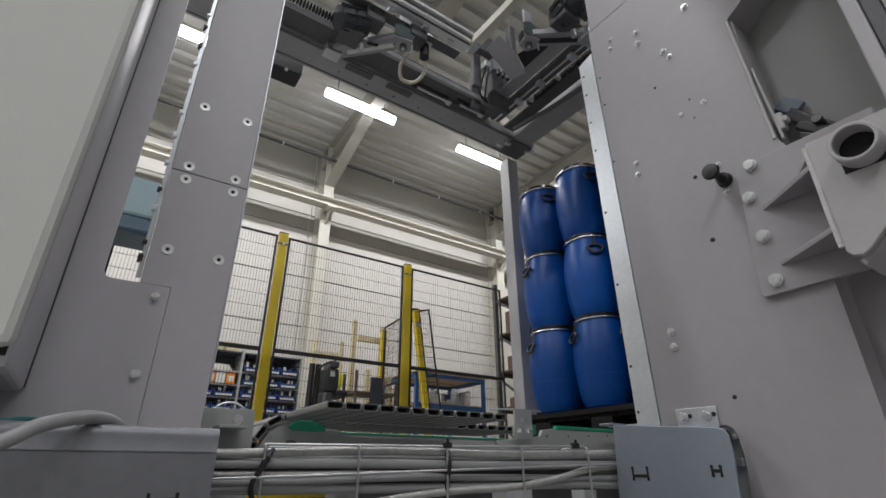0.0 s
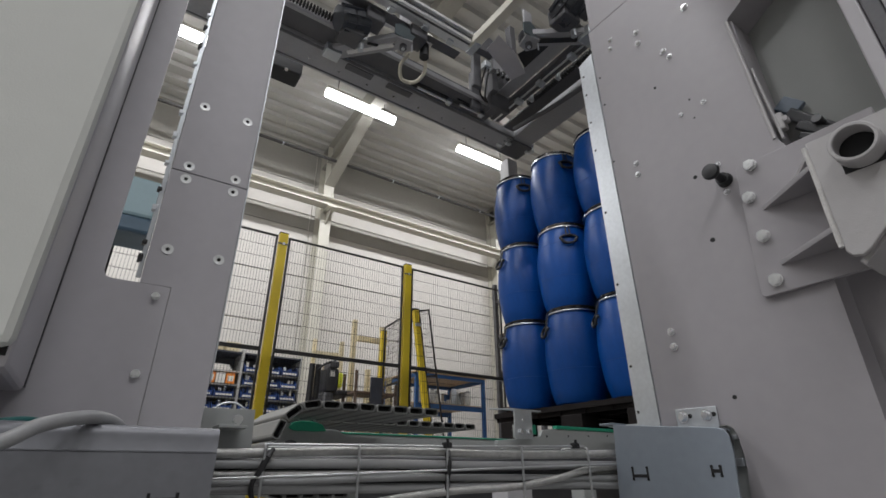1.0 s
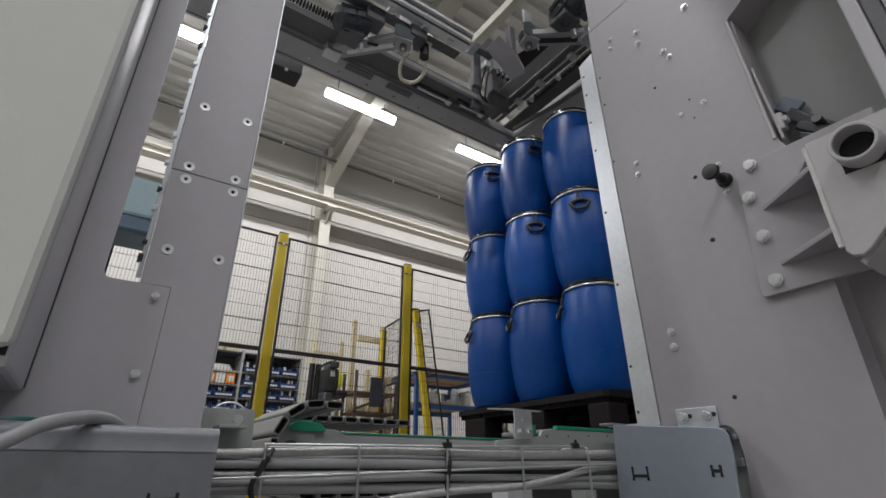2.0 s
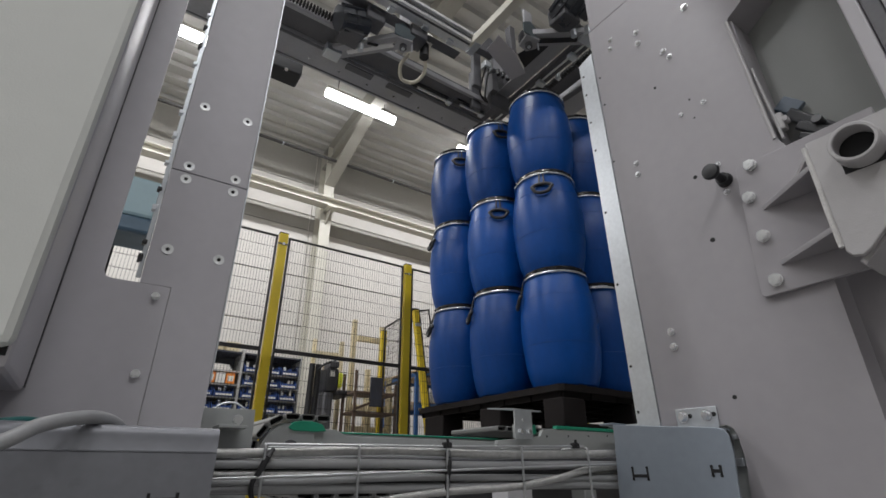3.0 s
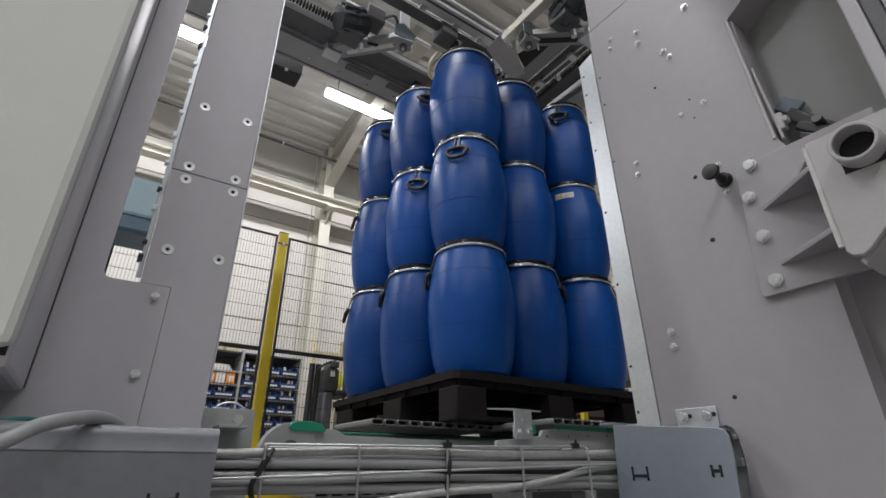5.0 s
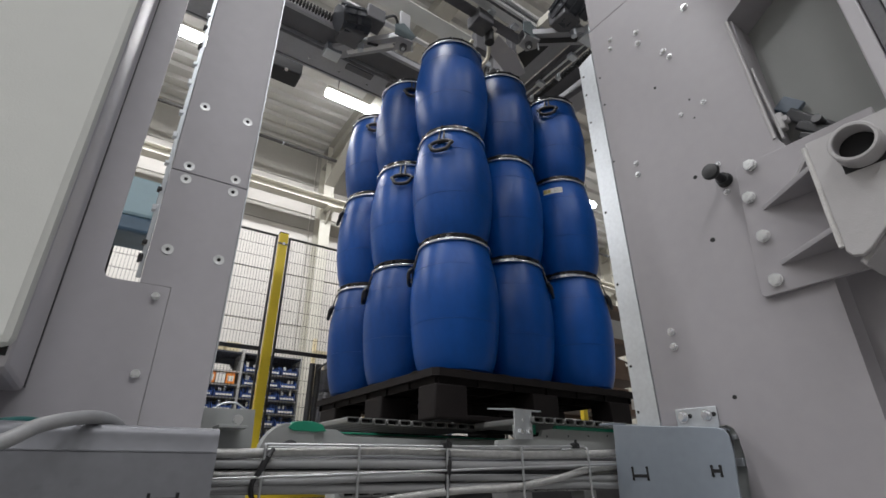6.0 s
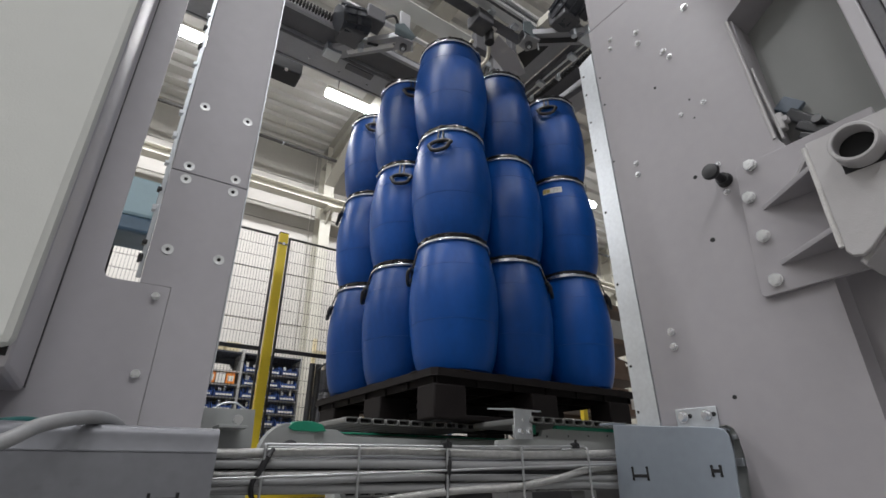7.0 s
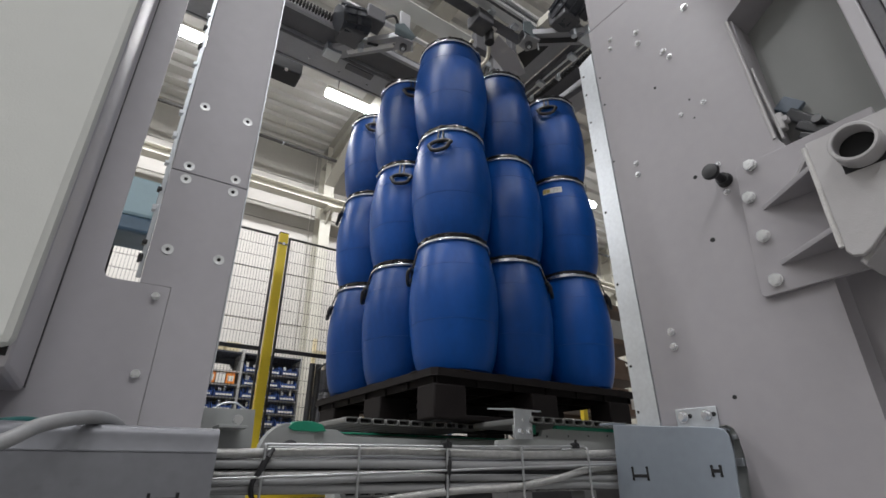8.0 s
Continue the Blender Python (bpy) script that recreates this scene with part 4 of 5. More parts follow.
def cable_basket():
    b = thing("cable_basket", "bright zinc wire basket tray for cables", "cable basket")
    r = 0.0024
    for s0, s1, z0, z1, off in ((0.12, 0.508, 0.043, 0.043, 0.0), (0.516, 0.86, 0.043, 0.046, 0.0), (0.0, 1.0, -0.013, 0.013, 0.004), (0.12, 0.86, 0.043, 0.045, -0.10)):
        part("long_wire", tube(B(), [along(s0, z0, off), along((s0 + s1) / 2, (z0 + z1) / 2, off), along(s1, z1, off)], r, 8, 3), WIRE_ZINC, b)
    for s in (0.123, 0.312, 0.507, 0.690, 0.866):
        pts = [along(s, 0.043, -0.10), along(s, 0.044, -0.03), along(s, 0.042, -0.004), along(s, 0.033, 0.0035), along(s, -0.04, 0.0035), along(s, -0.075, 0.002), along(s, -0.08, -0.10)]
        part("hoop", tube(B(), pts, r, 8, 4), WIRE_ZINC, b)
    for s, z in ((0.508, 0.045), (0.835, 0.047)):
        bm = B()
        box(bm, (-0.009, -0.006, -0.005), (0.009, 0.006, 0.006), 0.002, Matrix.Translation(along(s, z)))
        rod(bm, along(s, z - 0.004, 0.004), along(s, z + 0.012, 0.004), 0.003, 8)
        part("tie_clip", bm, BLACK, b, "black tie clip")


def cables():
    rnd = random.Random(4)
    # the last four are no real cables: dark fill for the shaded gaps
    rows = [(0.0265, 0.0078, BRAID), (0.010, 0.0084, CABLE), (-0.0055, 0.0068, BRAID), (-0.015, 0.0062, CABLE), (-0.028, 0.0085, CABLE), (0.018, 0.009, GAP_STRAP_DARK), (0.001, 0.009, GAP_STRAP_DARK), (-0.017, 0.009, GAP_STRAP_DARK), (-0.031, 0.006, GAP_STRAP_DARK)]
    for i, (z, r, mat) in enumerate(rows):
        off = -0.014 - 0.006 * (i % 3) if i < 5 else -0.042
        dz = [0.0, 0.004, 0.009, 0.003, 0.004, 0.010] if i == 0 else [rnd.uniform(-0.003, 0.003) for _ in range(6)]
        if i == 2:
            dz = [0.0, 0.0, 0.0, -0.012, -0.010, 0.016]
        pts = [along(-0.05 + 0.22 * k, z + dz[k], off + rnd.uniform(-0.002, 0.002)) for k in range(6)]
        c = part("cable", tube(B(), pts, r, 10, 6), mat)
        tagged(c, "silver braided cable lying in the basket" if mat is BRAID else "dark strand added as shade between the cables" if mat is GAP_STRAP_DARK else "thick grey cable lying in the basket", "cable", "basket cables")
    pts = [along(s, z, -0.008) for s, z in ((0.22, -0.085), (0.36, -0.052), (0.52, -0.036), (0.66, -0.031), (0.78, -0.016), (0.88, 0.002), (1.03, 0.012))]
    c = part("cable", tube(B(), pts, 0.0068, 12, 8), BRAID)
    tagged(c, "silver braided cable crossing over the others", "cable", "basket cables")
    for s, lean in ((0.133, 1.0), (0.512, 0.15)):
        t = part("cable_tie", tube(B(), [along(s, 0.030, -0.008), along(s - 0.007 * lean, 0.017, 0.001), along(s - 0.013 * lean, 0.001, 0.002), along(s - 0.019 * lean, -0.008, 0.001)], 0.0058, 6, 4), BLACK)
        part("strap", tube(B(), [along(s - 0.016 * lean, -0.004, 0.002), along(s - 0.026 * lean, -0.018, 0.0005), along(s - 0.026 * lean, -0.036, -0.006), along(s - 0.020 * lean, -0.046, -0.022)], 0.0042, 6, 4), BLACK, t)
        part("strap_end", tube(B(), [along(s + 0.006 * lean, 0.036, -0.004), along(s + 0.001, 0.030, -0.001), along(s - 0.004 * lean, 0.022, 0.005)], 0.0036, 6, 3), GAP_STRAP_DARK, t)
        tagged(t, "black hook-and-loop tie round the cables", "cable tie", "cable ties")


left_column()
left_cabinet()
left_tray()
right_column()
arm_bracket()
window_box()
right_cover()
cable_basket()
cables()

# ---------------------------------------------------------------- conveyor
TOP_Z = C + 0.157
PITCH = 0.0518
TRAVEL = [(0.0, 0.0), (0.25, 0.056), (0.5, 0.118), (1.0, 0.268), (1.5, 0.418), (2.0, 0.570), (2.5, 0.722), (3.0, 0.876), (3.5, 1.028), (4.0, 1.181), (4.5, 1.326), (4.7, 1.382), (5.0, 1.449), (5.3, 1.496), (5.6, 1.524), (5.8, 1.534), (6.0, 1.543), (6.3, 1.548), (8.0, 1.548)]


def travelled(t):
    """Metres that the load has gone by t seconds."""
    for (t0, d0), (t1, d1) in zip(TRAVEL, TRAVEL[1:]):
        if t <= t1:
            return d0 + (d1 - d0) * (t - t0) / (t1 - t0)
    return TRAVEL[-1][1]


SPROCKETS = {1.25: (0.475, 0.105), 1.605: (0.525, 0.112)}


def slat_pose(x, y):
    """A slat that would lie at x on the top run: it goes over the sprocket and back below."""
    sx, sr = SPROCKETS[y]
    sz = TOP_Z - sr
    if x >= sx:
        return pose(x, y, TOP_Z)
    a = (sx - x) / sr
    if a <= math.pi:
        return Matrix.Translation((sx - sr * math.sin(a), y, sz + sr * math.cos(a))) @ Matrix.Rotation(-a, 4, "Y")
    return Matrix.Translation((sx + (a - math.pi) * sr, y, sz - sr)) @ Matrix.Rotation(-math.pi, 4, "Y")


def slat_meshes(length):
    w, h, t = 0.047, 0.021, 0.0032
    def ring(bm, w, h, y, r):
        out = []
        for cx, cz, a0 in ((w / 2 - r, h / 2 - r, 0), (-w / 2 + r, h / 2 - r, 90), (-w / 2 + r, -h / 2 + r, 180), (w / 2 - r, -h / 2 + r, 270)):
            for a in (0, 45, 90):
                out.append(bm.verts.new((cx + r * math.cos(radians(a0 + a)), y, cz + r * math.sin(radians(a0 + a)))))
        return out
    bm = B()
    rs = [ring(bm, w - 2 * t, h - 2 * t, 0.03, 0.004), ring(bm, w - 2 * t, h - 2 * t, 0.0, 0.004), ring(bm, w, h, 0.0, 0.006), ring(bm, w, h, length, 0.006), ring(bm, w - 2 * t, h - 2 * t, length, 0.004), ring(bm, w - 2 * t, h - 2 * t, length - 0.03, 0.004)]
    for p, q in zip(rs, rs[1:]):
        for i in range(12):
            bm.faces.new((p[i], p[(i + 1) % 12], q[(i + 1) % 12], q[i]))
    shell = mesh_of("slat", bm, SLAT)
    # solid dark filling, so the hollow slat looks shaded inside
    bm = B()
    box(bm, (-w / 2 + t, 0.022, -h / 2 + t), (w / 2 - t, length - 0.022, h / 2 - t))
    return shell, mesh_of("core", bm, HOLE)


SLATS = []       # (object, x at the start, y)


def conveyor():
    c = thing("slat_conveyor", "grey steel slat chain conveyor with green wear strips", "conveyor")
    shell, core = slat_meshes(0.33)
    for y, groups in ((1.25, ((0.516, 12), (2.80, 10))), (1.605, ((0.259, 25), (2.275, 12)))):
        for lead, n in groups:
            for i in range(n):
                s = piece("slat", shell, c, slat_pose(lead + PITCH * i, y))
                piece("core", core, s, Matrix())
                SLATS.append((s, lead + PITCH * i, y))
    # side rail of the left half with the rounded sprocket cover
    y = 1.62
    z = C
    round_end = [(0.525 + 0.098 * math.cos(radians(q)), z + 0.042 + 0.098 * math.sin(radians(q))) for q in range(210, 59, -10)]
    out = [(0.68, z + 0.125), (0.72, z + 0.105), (3.2, z + 0.105), (3.2, z - 0.02), (0.46, z - 0.02)] + round_end
    part("side_rail", extrude(B(), out, "y", y, y + 0.012, 0.001), RAIL_PAINT, c)
    part("sprocket_cover", extrude(B(), [(0.60, z + 0.118), (0.60, z - 0.02), (0.47, z - 0.02)] + [(0.525 + (a - 0.525) * 0.97, z + 0.042 + (b - z - 0.042) * 0.97) for a, b in round_end], "y", y - 0.012, y - 0.001, 0.001), RAIL_PAINT, c)
    part("wear_block", extrude(B(), [(0.512, z + 0.124), (0.526, z + 0.142), (0.55, z + 0.1455), (0.59, z + 0.1455), (0.622, z + 0.138), (0.638, z + 0.118), (0.60, z + 0.115), (0.53, z + 0.115)], "y", y - 0.02, y + 0.02, 0.002), GREEN, c, "green guide block")
    part("bearing", rod(B(), (0.52, y - 0.03, z + 0.055), (0.52, y - 0.013, z + 0.055), 0.032, 24), MACHINE_DARK, c, "dark flange bearing")
    part("bearing_nut", rod(B(), (0.52, y - 0.038, z + 0.055), (0.52, y - 0.03, z + 0.055), 0.018, 6), BLACK, c)
    for x, zz in ((0.58, 0.05), (0.62, 0.075), (0.62, 0.02)):
        piece("bolt", HEX, c, pose(x, y - 0.012, z + zz))
    # second rail behind, with its strip
    part("side_rail", box(B(), (0.66, 2.0, z - 0.02), (3.2, 2.012, z + 0.139)), RAIL_PAINT, c)
    part("wear_strip", box(B(), (0.67, 1.995, z + 0.1395), (3.2, 2.02, z + 0.146), 0.001), GREEN, c, "green wear strip")
    part("chain_guide", box(B(), (0.60, 2.03, z + 0.10), (3.2, 2.09, z + 0.150), 0.004), MACHINE_DARK, c)
    part("side_rail", box(B(), (0.95, 2.56, z - 0.02), (3.2, 2.575, z + 0.165)), RAIL_PAINT, c)
    # right-hand box rail with a slanted nose
    y = 1.29
    nose = [(1.10, z + 0.088), (1.30, z + 0.108), (1.31, z + 0.128), (1.36, z + 0.134), (3.3, z + 0.134), (3.3, z + 0.03), (1.10, z + 0.075)]
    part("box_rail", extrude(B(), nose, "y", y, y + 0.014, 0.001), RAIL_PAINT, c)
    part("wear_strip", box(B(), (1.38, y - 0.004, z + 0.1345), (3.3, y + 0.016, z + 0.1458), 0.001), GREEN, c, "green wear strip")
    part("end_block", box(B(), (1.245, y + 0.02, z + 0.115), (1.30, y + 0.05, z + 0.146), 0.002), GREEN, c, "green end block")
    part("end_plate", box(B(), (1.19, y + 0.015, z + 0.10), (1.24, y + 0.022, z + 0.142), 0.001), RAIL_PAINT, c)
    for i in range(5):
        part("hole", rod(B(), (1.22 + 0.11 * i, y - 0.0006, z + 0.104 + 0.004 * i), (1.22 + 0.11 * i, y + 0.0004, z + 0.104 + 0.004 * i), 0.0035, 10), HOLE, c)
    part("cross_frame", box(B(), (0.62, 1.66, z + 0.02), (1.25, 1.70, z + 0.095)), MACHINE, c)
    # added dark sheet in place of the shade beneath the conveyor
    part("under_shade_sheet", box(B(), (0.95, 2.2, 0.05), (3.2, 2.21, z - 0.021)), MACHINE_DARK, c)
    for x in (0.7, 1.9, 3.1):
        for yy in (1.64, 2.3):
            part("leg", box(B(), (x, yy, 0), (x + 0.08, yy + 0.08, z - 0.02), 0.004), RAIL_PAINT, c)
    part("lower_rail", box(B(), (1.16, 1.32, 0.05), (1.27, 1.40, z + 0.03), 0.003), FRAME_POST, c)
    for zz in (-0.03, -0.005):
        part("tie_rail", box(B(), (1.27, 1.34, z + zz), (2.6, 1.36, z + zz + 0.006), 0.001), ZINC, c)
    # zinc angle bracket with a sensor lip
    b = thing("sensor_bracket", "bent zinc angle bracket with two bolts", "bracket")
    part("plate", box(B(), (1.162, 1.268, z + 0.094), (1.242, 1.273, z + 0.186), 0.001), ZINC, b)
    part("lip", extrude(B(), [(1.08, 1.31), (1.162, 1.268), (1.29, 1.27), (1.29, 1.285)], "z", z + 0.1862, z + 0.190), ZINC, b)
    for x in (1.185, 1.222):
        piece("bolt", HEX, b, pose(x, 1.268, z + 0.118, 0, 15, 0))
    piece("bolt", DOME, b, pose(1.20, 1.268, z + 0.155) @ Matrix.Scale(0.5, 4))
    f = part("base_frame", box(B(), (0.50, 2.1, C - 0.098), (0.92, 2.16, C - 0.080), 0.003), YELLOW)
    tagged(f, "yellow painted steel beam under the conveyor", "beam")
    part("cover_sheet", extrude(B(), [(1.62, 1.10), (1.98, 1.16), (1.98, 1.245), (1.62, 1.245)], "z", C + 0.148, C + 0.152), ZINC, c, "flat zinc cover sheet")
    part("cover_tab", box(B(), (1.70, 1.240, C + 0.06), (1.90, 1.289, C + 0.064)), ZINC, c)
    part("cover_leg", box(B(), (1.70, 1.240, C + 0.064), (1.90, 1.244, C + 0.148)), ZINC, c)


# ---------------------------------------------------------------- load: pallet and drums
LOAD = []        # (object, pose at rest after the run)
END = 1.548


def pallet():
    p = thing("pallet", "black plastic pallet with nine feet carrying drums", "pallet")
    a, L = 0.0, 1.2
    zt, zb = C + 0.350 - (C + 0.168), 0.0        # heights over the slats
    bm = B()
    box(bm, (0.0145, 0.0145, zt - 0.012), (L - 0.0145, L - 0.0145, zt + 0.001))
    for i in range(7):
        q = 0.03 + i * 0.19
        part("deck_rib", box(B(), (q - 0.004, 0.016, zt - 0.055), (q + 0.004, L - 0.016, zt - 0.0125)), PALLET, p)
        part("deck_rib", box(B(), (0.016, q - 0.004, zt - 0.054), (L - 0.016, q + 0.004, zt - 0.0125)), PALLET, p)
    part("deck", bm, PALLET, p)
    bm = B()
    ch = 0.02
    ring = [(ch, 0), (L - ch, 0), (L, ch), (L, L - ch), (L - ch, L), (ch, L), (0, L - ch), (0, ch)]
    inn = [(0.014 + (q[0] / L) * (L - 0.028), 0.014 + (q[1] / L) * (L - 0.028)) for q in ring]
    lo = zt - 0.030
    vs = [[bm.verts.new((*q, zz)) for q in o] for o, zz in ((ring, lo), (ring, zt), (inn, zt), (inn, lo))]
    for m in range(4):
        u, v = vs[m], vs[(m + 1) % 4]
        for i in range(8):
            bm.faces.new((u[i], u[(i + 1) % 8], v[(i + 1) % 8], v[i]))
    part("rim", bm, PALLET, p)
    for i in range(6):
        for ax in (0, 1):
            q = 0.12 + i * 0.19
            bmm = box(B(), (q, -0.002, zt - 0.004), (q + 0.05, 0.010, zt + 0.003), 0.002) if ax else box(B(), (-0.002, q, zt - 0.004), (0.010, q + 0.05, zt + 0.003), 0.002)
            part("rim_lug", bmm, PALLET, p)
    for fx, w in ((0.008, 0.148), (0.5, 0.15), (1.0, 0.15)):
        for fy, d in ((0.008, 0.122), (0.43, 0.16), (0.93, 0.2)):
            foot = part("foot", box(B(), (fx, fy, 0.0), (fx + w, fy + d, zt - 0.056), 0.008), PALLET, p)
            part("foot_pocket", box(B(), (fx + 0.03, fy + 0.03, -0.0005), (fx + w - 0.03, fy + d - 0.03, 0.004), 0.001), BLACK, foot)
    for j in (0.0, 0.43, 0.97):
        part("runner", box(B(), (0.157, j + 0.02, 0.002), (0.999, j + 0.12, 0.022), 0.004), PALLET, p)
    LOAD.append((p, pose(0.988, 1.497, C + 0.168)))


def drum_model():
    d = thing("drum", "blue plastic open-top drum with steel clamp ring", "drum", "stacked blue drums")
    H = 0.5894
    prof = [(0.02, 0.006), (0.120, 0.004), (0.142, 0.006), (0.153, 0.014), (0.162, 0.035), (0.1715, 0.065), (0.1790, 0.10), (0.1855, 0.145), (0.1905, 0.19), (0.1940, 0.235), (0.1955, 0.26), (0.1970, 0.30), (0.1960, 0.345), (0.1915, 0.395), (0.1852, 0.44), (0.1775, 0.482), (0.1708, 0.512), (0.1650, 0.534), (0.161, 0.546), (0.158, 0.56), (0.02, 0.562)]
    prof = [(r, z * 1.026) for r, z in prof]
    part("body", lathe(B(), prof, 48), BLUE, d)
    part("ring", lathe(B(), [(r, z) for r, z in [(0.160, 0.5640)] + [(0.1665 + 0.0062 * math.cos(radians(q)), 0.5697 + 0.0066 * math.sin(radians(q))) for q in range(-90, 91, 15)] + [(0.160, 0.5763)]], 48), RING, d, "bright steel clamp ring")
    part("seam", lathe(B(), [(0.1845, 0.4470), (0.1866, 0.4482), (0.1860, 0.4496), (0.1828, 0.4508)], 48), BLUE, d)
    part("seam", lathe(B(), [(0.1895, 0.2060), (0.1926, 0.2070), (0.1928, 0.2082), (0.1905, 0.2092)], 48), BLUE_SCUFF, d, "scuffed lower seam")
    lid = part("lid", lathe(B(), [(0.05, 0.574), (0.159, 0.5765), (0.1665, 0.5765), (0.1675, 0.580), (0.163, 0.585), (0.163, 0.598), (0.160, 0.602), (0.155, 0.602), (0.153, 0.590), (0.02, 0.590)], 48), LID, d, "black lid")
    for k in range(16):
        a = 2 * math.pi * k / 16
        part("rib", box(B(), (0.158, -0.007, 0.584), (0.1690, 0.007, 0.5985), 0.003, Matrix.Rotation(a, 4, "Z")), LID, lid)
    # lever lock on the ring
    bm = B()
    for k in range(7):
        a = radians(-24 + k * 7)
        box(bm, (0.1715, -0.0112, 0.562), (0.1770, 0.0112, 0.578), 0.0015, Matrix.Rotation(a, 4, "Z"))
    part("lever", bm, RING, d, "steel locking lever")
    # black carrying handle below the ring
    m = Matrix.Rotation(radians(90), 4, "Z")
    bm = B()
    pts = [m @ Vector((q[0] + 0.004, q[1] * 1.2, q[2] * 1.15 - 0.106)) for q in ((0.190, -0.046, 0.500), (0.198, -0.040, 0.488), (0.200, -0.028, 0.468), (0.202, 0.0, 0.461), (0.200, 0.028, 0.468), (0.198, 0.040, 0.488), (0.190, 0.046, 0.500), (0.187, 0.026, 0.513), (0.186, 0.0, 0.517), (0.187, -0.026, 0.513), (0.190, -0.046, 0.500))]
    tube(bm, pts, 0.0092, 6, 3)
    for sy in (-0.010, 0.010):
        bar(bm, m @ Vector((0.190, sy * 1.3, 0.484)), m @ Vector((0.171, sy * 1.1, 0.562)), 0.006, 0.008, 0.001, m.to_3x3() @ Vector((0, 1, 0)))
    box(bm, (0.160, -0.018, 0.482), (0.189, 0.018, 0.494), 0.002, m)
    part("handle", bm, BLACK, d, "black carrying handle")
    return d


def drums():
    spots = {(0, 0): (1.197, 1.661), (0, 1): (1.160, 2.045), (0, 2): (1.138, 2.439), (1, 0): (1.576, 1.698), (2, 0): (1.978, 1.667), (1, 1): (1.560, 2.085), (2, 1): (1.955, 2.065), (1, 2): (1.535, 2.475), (2, 2): (1.935, 2.460)}
    first = drum_model()
    rnd = random.Random(8)
    turns = {(0, 0, 1): 128, (0, 1, 1): 141, (0, 0, 2): -36, (0, 1, 2): 156, (0, 2, 2): 150, (0, 2, 1): 75, (0, 0, 0): 52, (0, 1, 0): 62, (0, 2, 0): 70, (1, 0, 0): -140, (2, 0, 0): -145, (2, 0, 1): 20, (2, 0, 2): 130, (1, 0, 1): 62, (1, 0, 2): 30}
    for k in range(3):
        for (i, j), (x, y) in spots.items():
            turn = turns.get((i, j, k), rnd.uniform(-10, 80))
            m = pose(x + rnd.uniform(-0.002, 0.002), y + rnd.uniform(-0.002, 0.002), C + 0.3475 + 0.5894 * k, 0, 0, turn)
            if first is not None:
                d, first = first, None
                d.matrix_basis = m
                base = d
            else:
                d = copy_thing(base, m)
            LOAD.append((d, m))
            if (i, j, k) == (2, 0, 1):
                # yellow and white sticker below the ring
                d["label"] = "blue plastic drum with a yellow and white sticker"
                bm = B()
                bar_turn = Matrix.Rotation(radians(-147 - turn), 4, "Z")
                for q in range(5):
                    box(bm, (0.1737, -0.0105, 0.478), (0.1757, 0.0105, 0.512), 0, bar_turn @ Matrix.Rotation(radians((q - 2) * 6.8), 4, "Z") @ Matrix.Translation((0.0045, 0, 0)))
                st = part("sticker", bm, PAPER, d, "white and yellow paper sticker")
                bm = B()
                for a, lo, hi in ((-13.6, 0.484, 0.510), (-6.8, 0.484, 0.506)):
                    box(bm, (0.1805, -0.0098, lo), (0.1812, 0.0098, hi), 0, bar_turn @ Matrix.Rotation(radians(a), 4, "Z"))
                part("print_panel", bm, STICKER, st, "gold printed panel")
                bm = B()
                for a in (4.0, 9.0, 14.0):
                    for z in (0.486, 0.494, 0.502):
                        box(bm, (0.1803, -0.006, z), (0.1808, 0.006, z + 0.003), 0, bar_turn @ Matrix.Rotation(radians(a), 4, "Z"))
                part("print_bar", bm, SHELF_GREY, st)


# ---------------------------------------------------------------- overhead gripper frame
GZ = C + 2.8


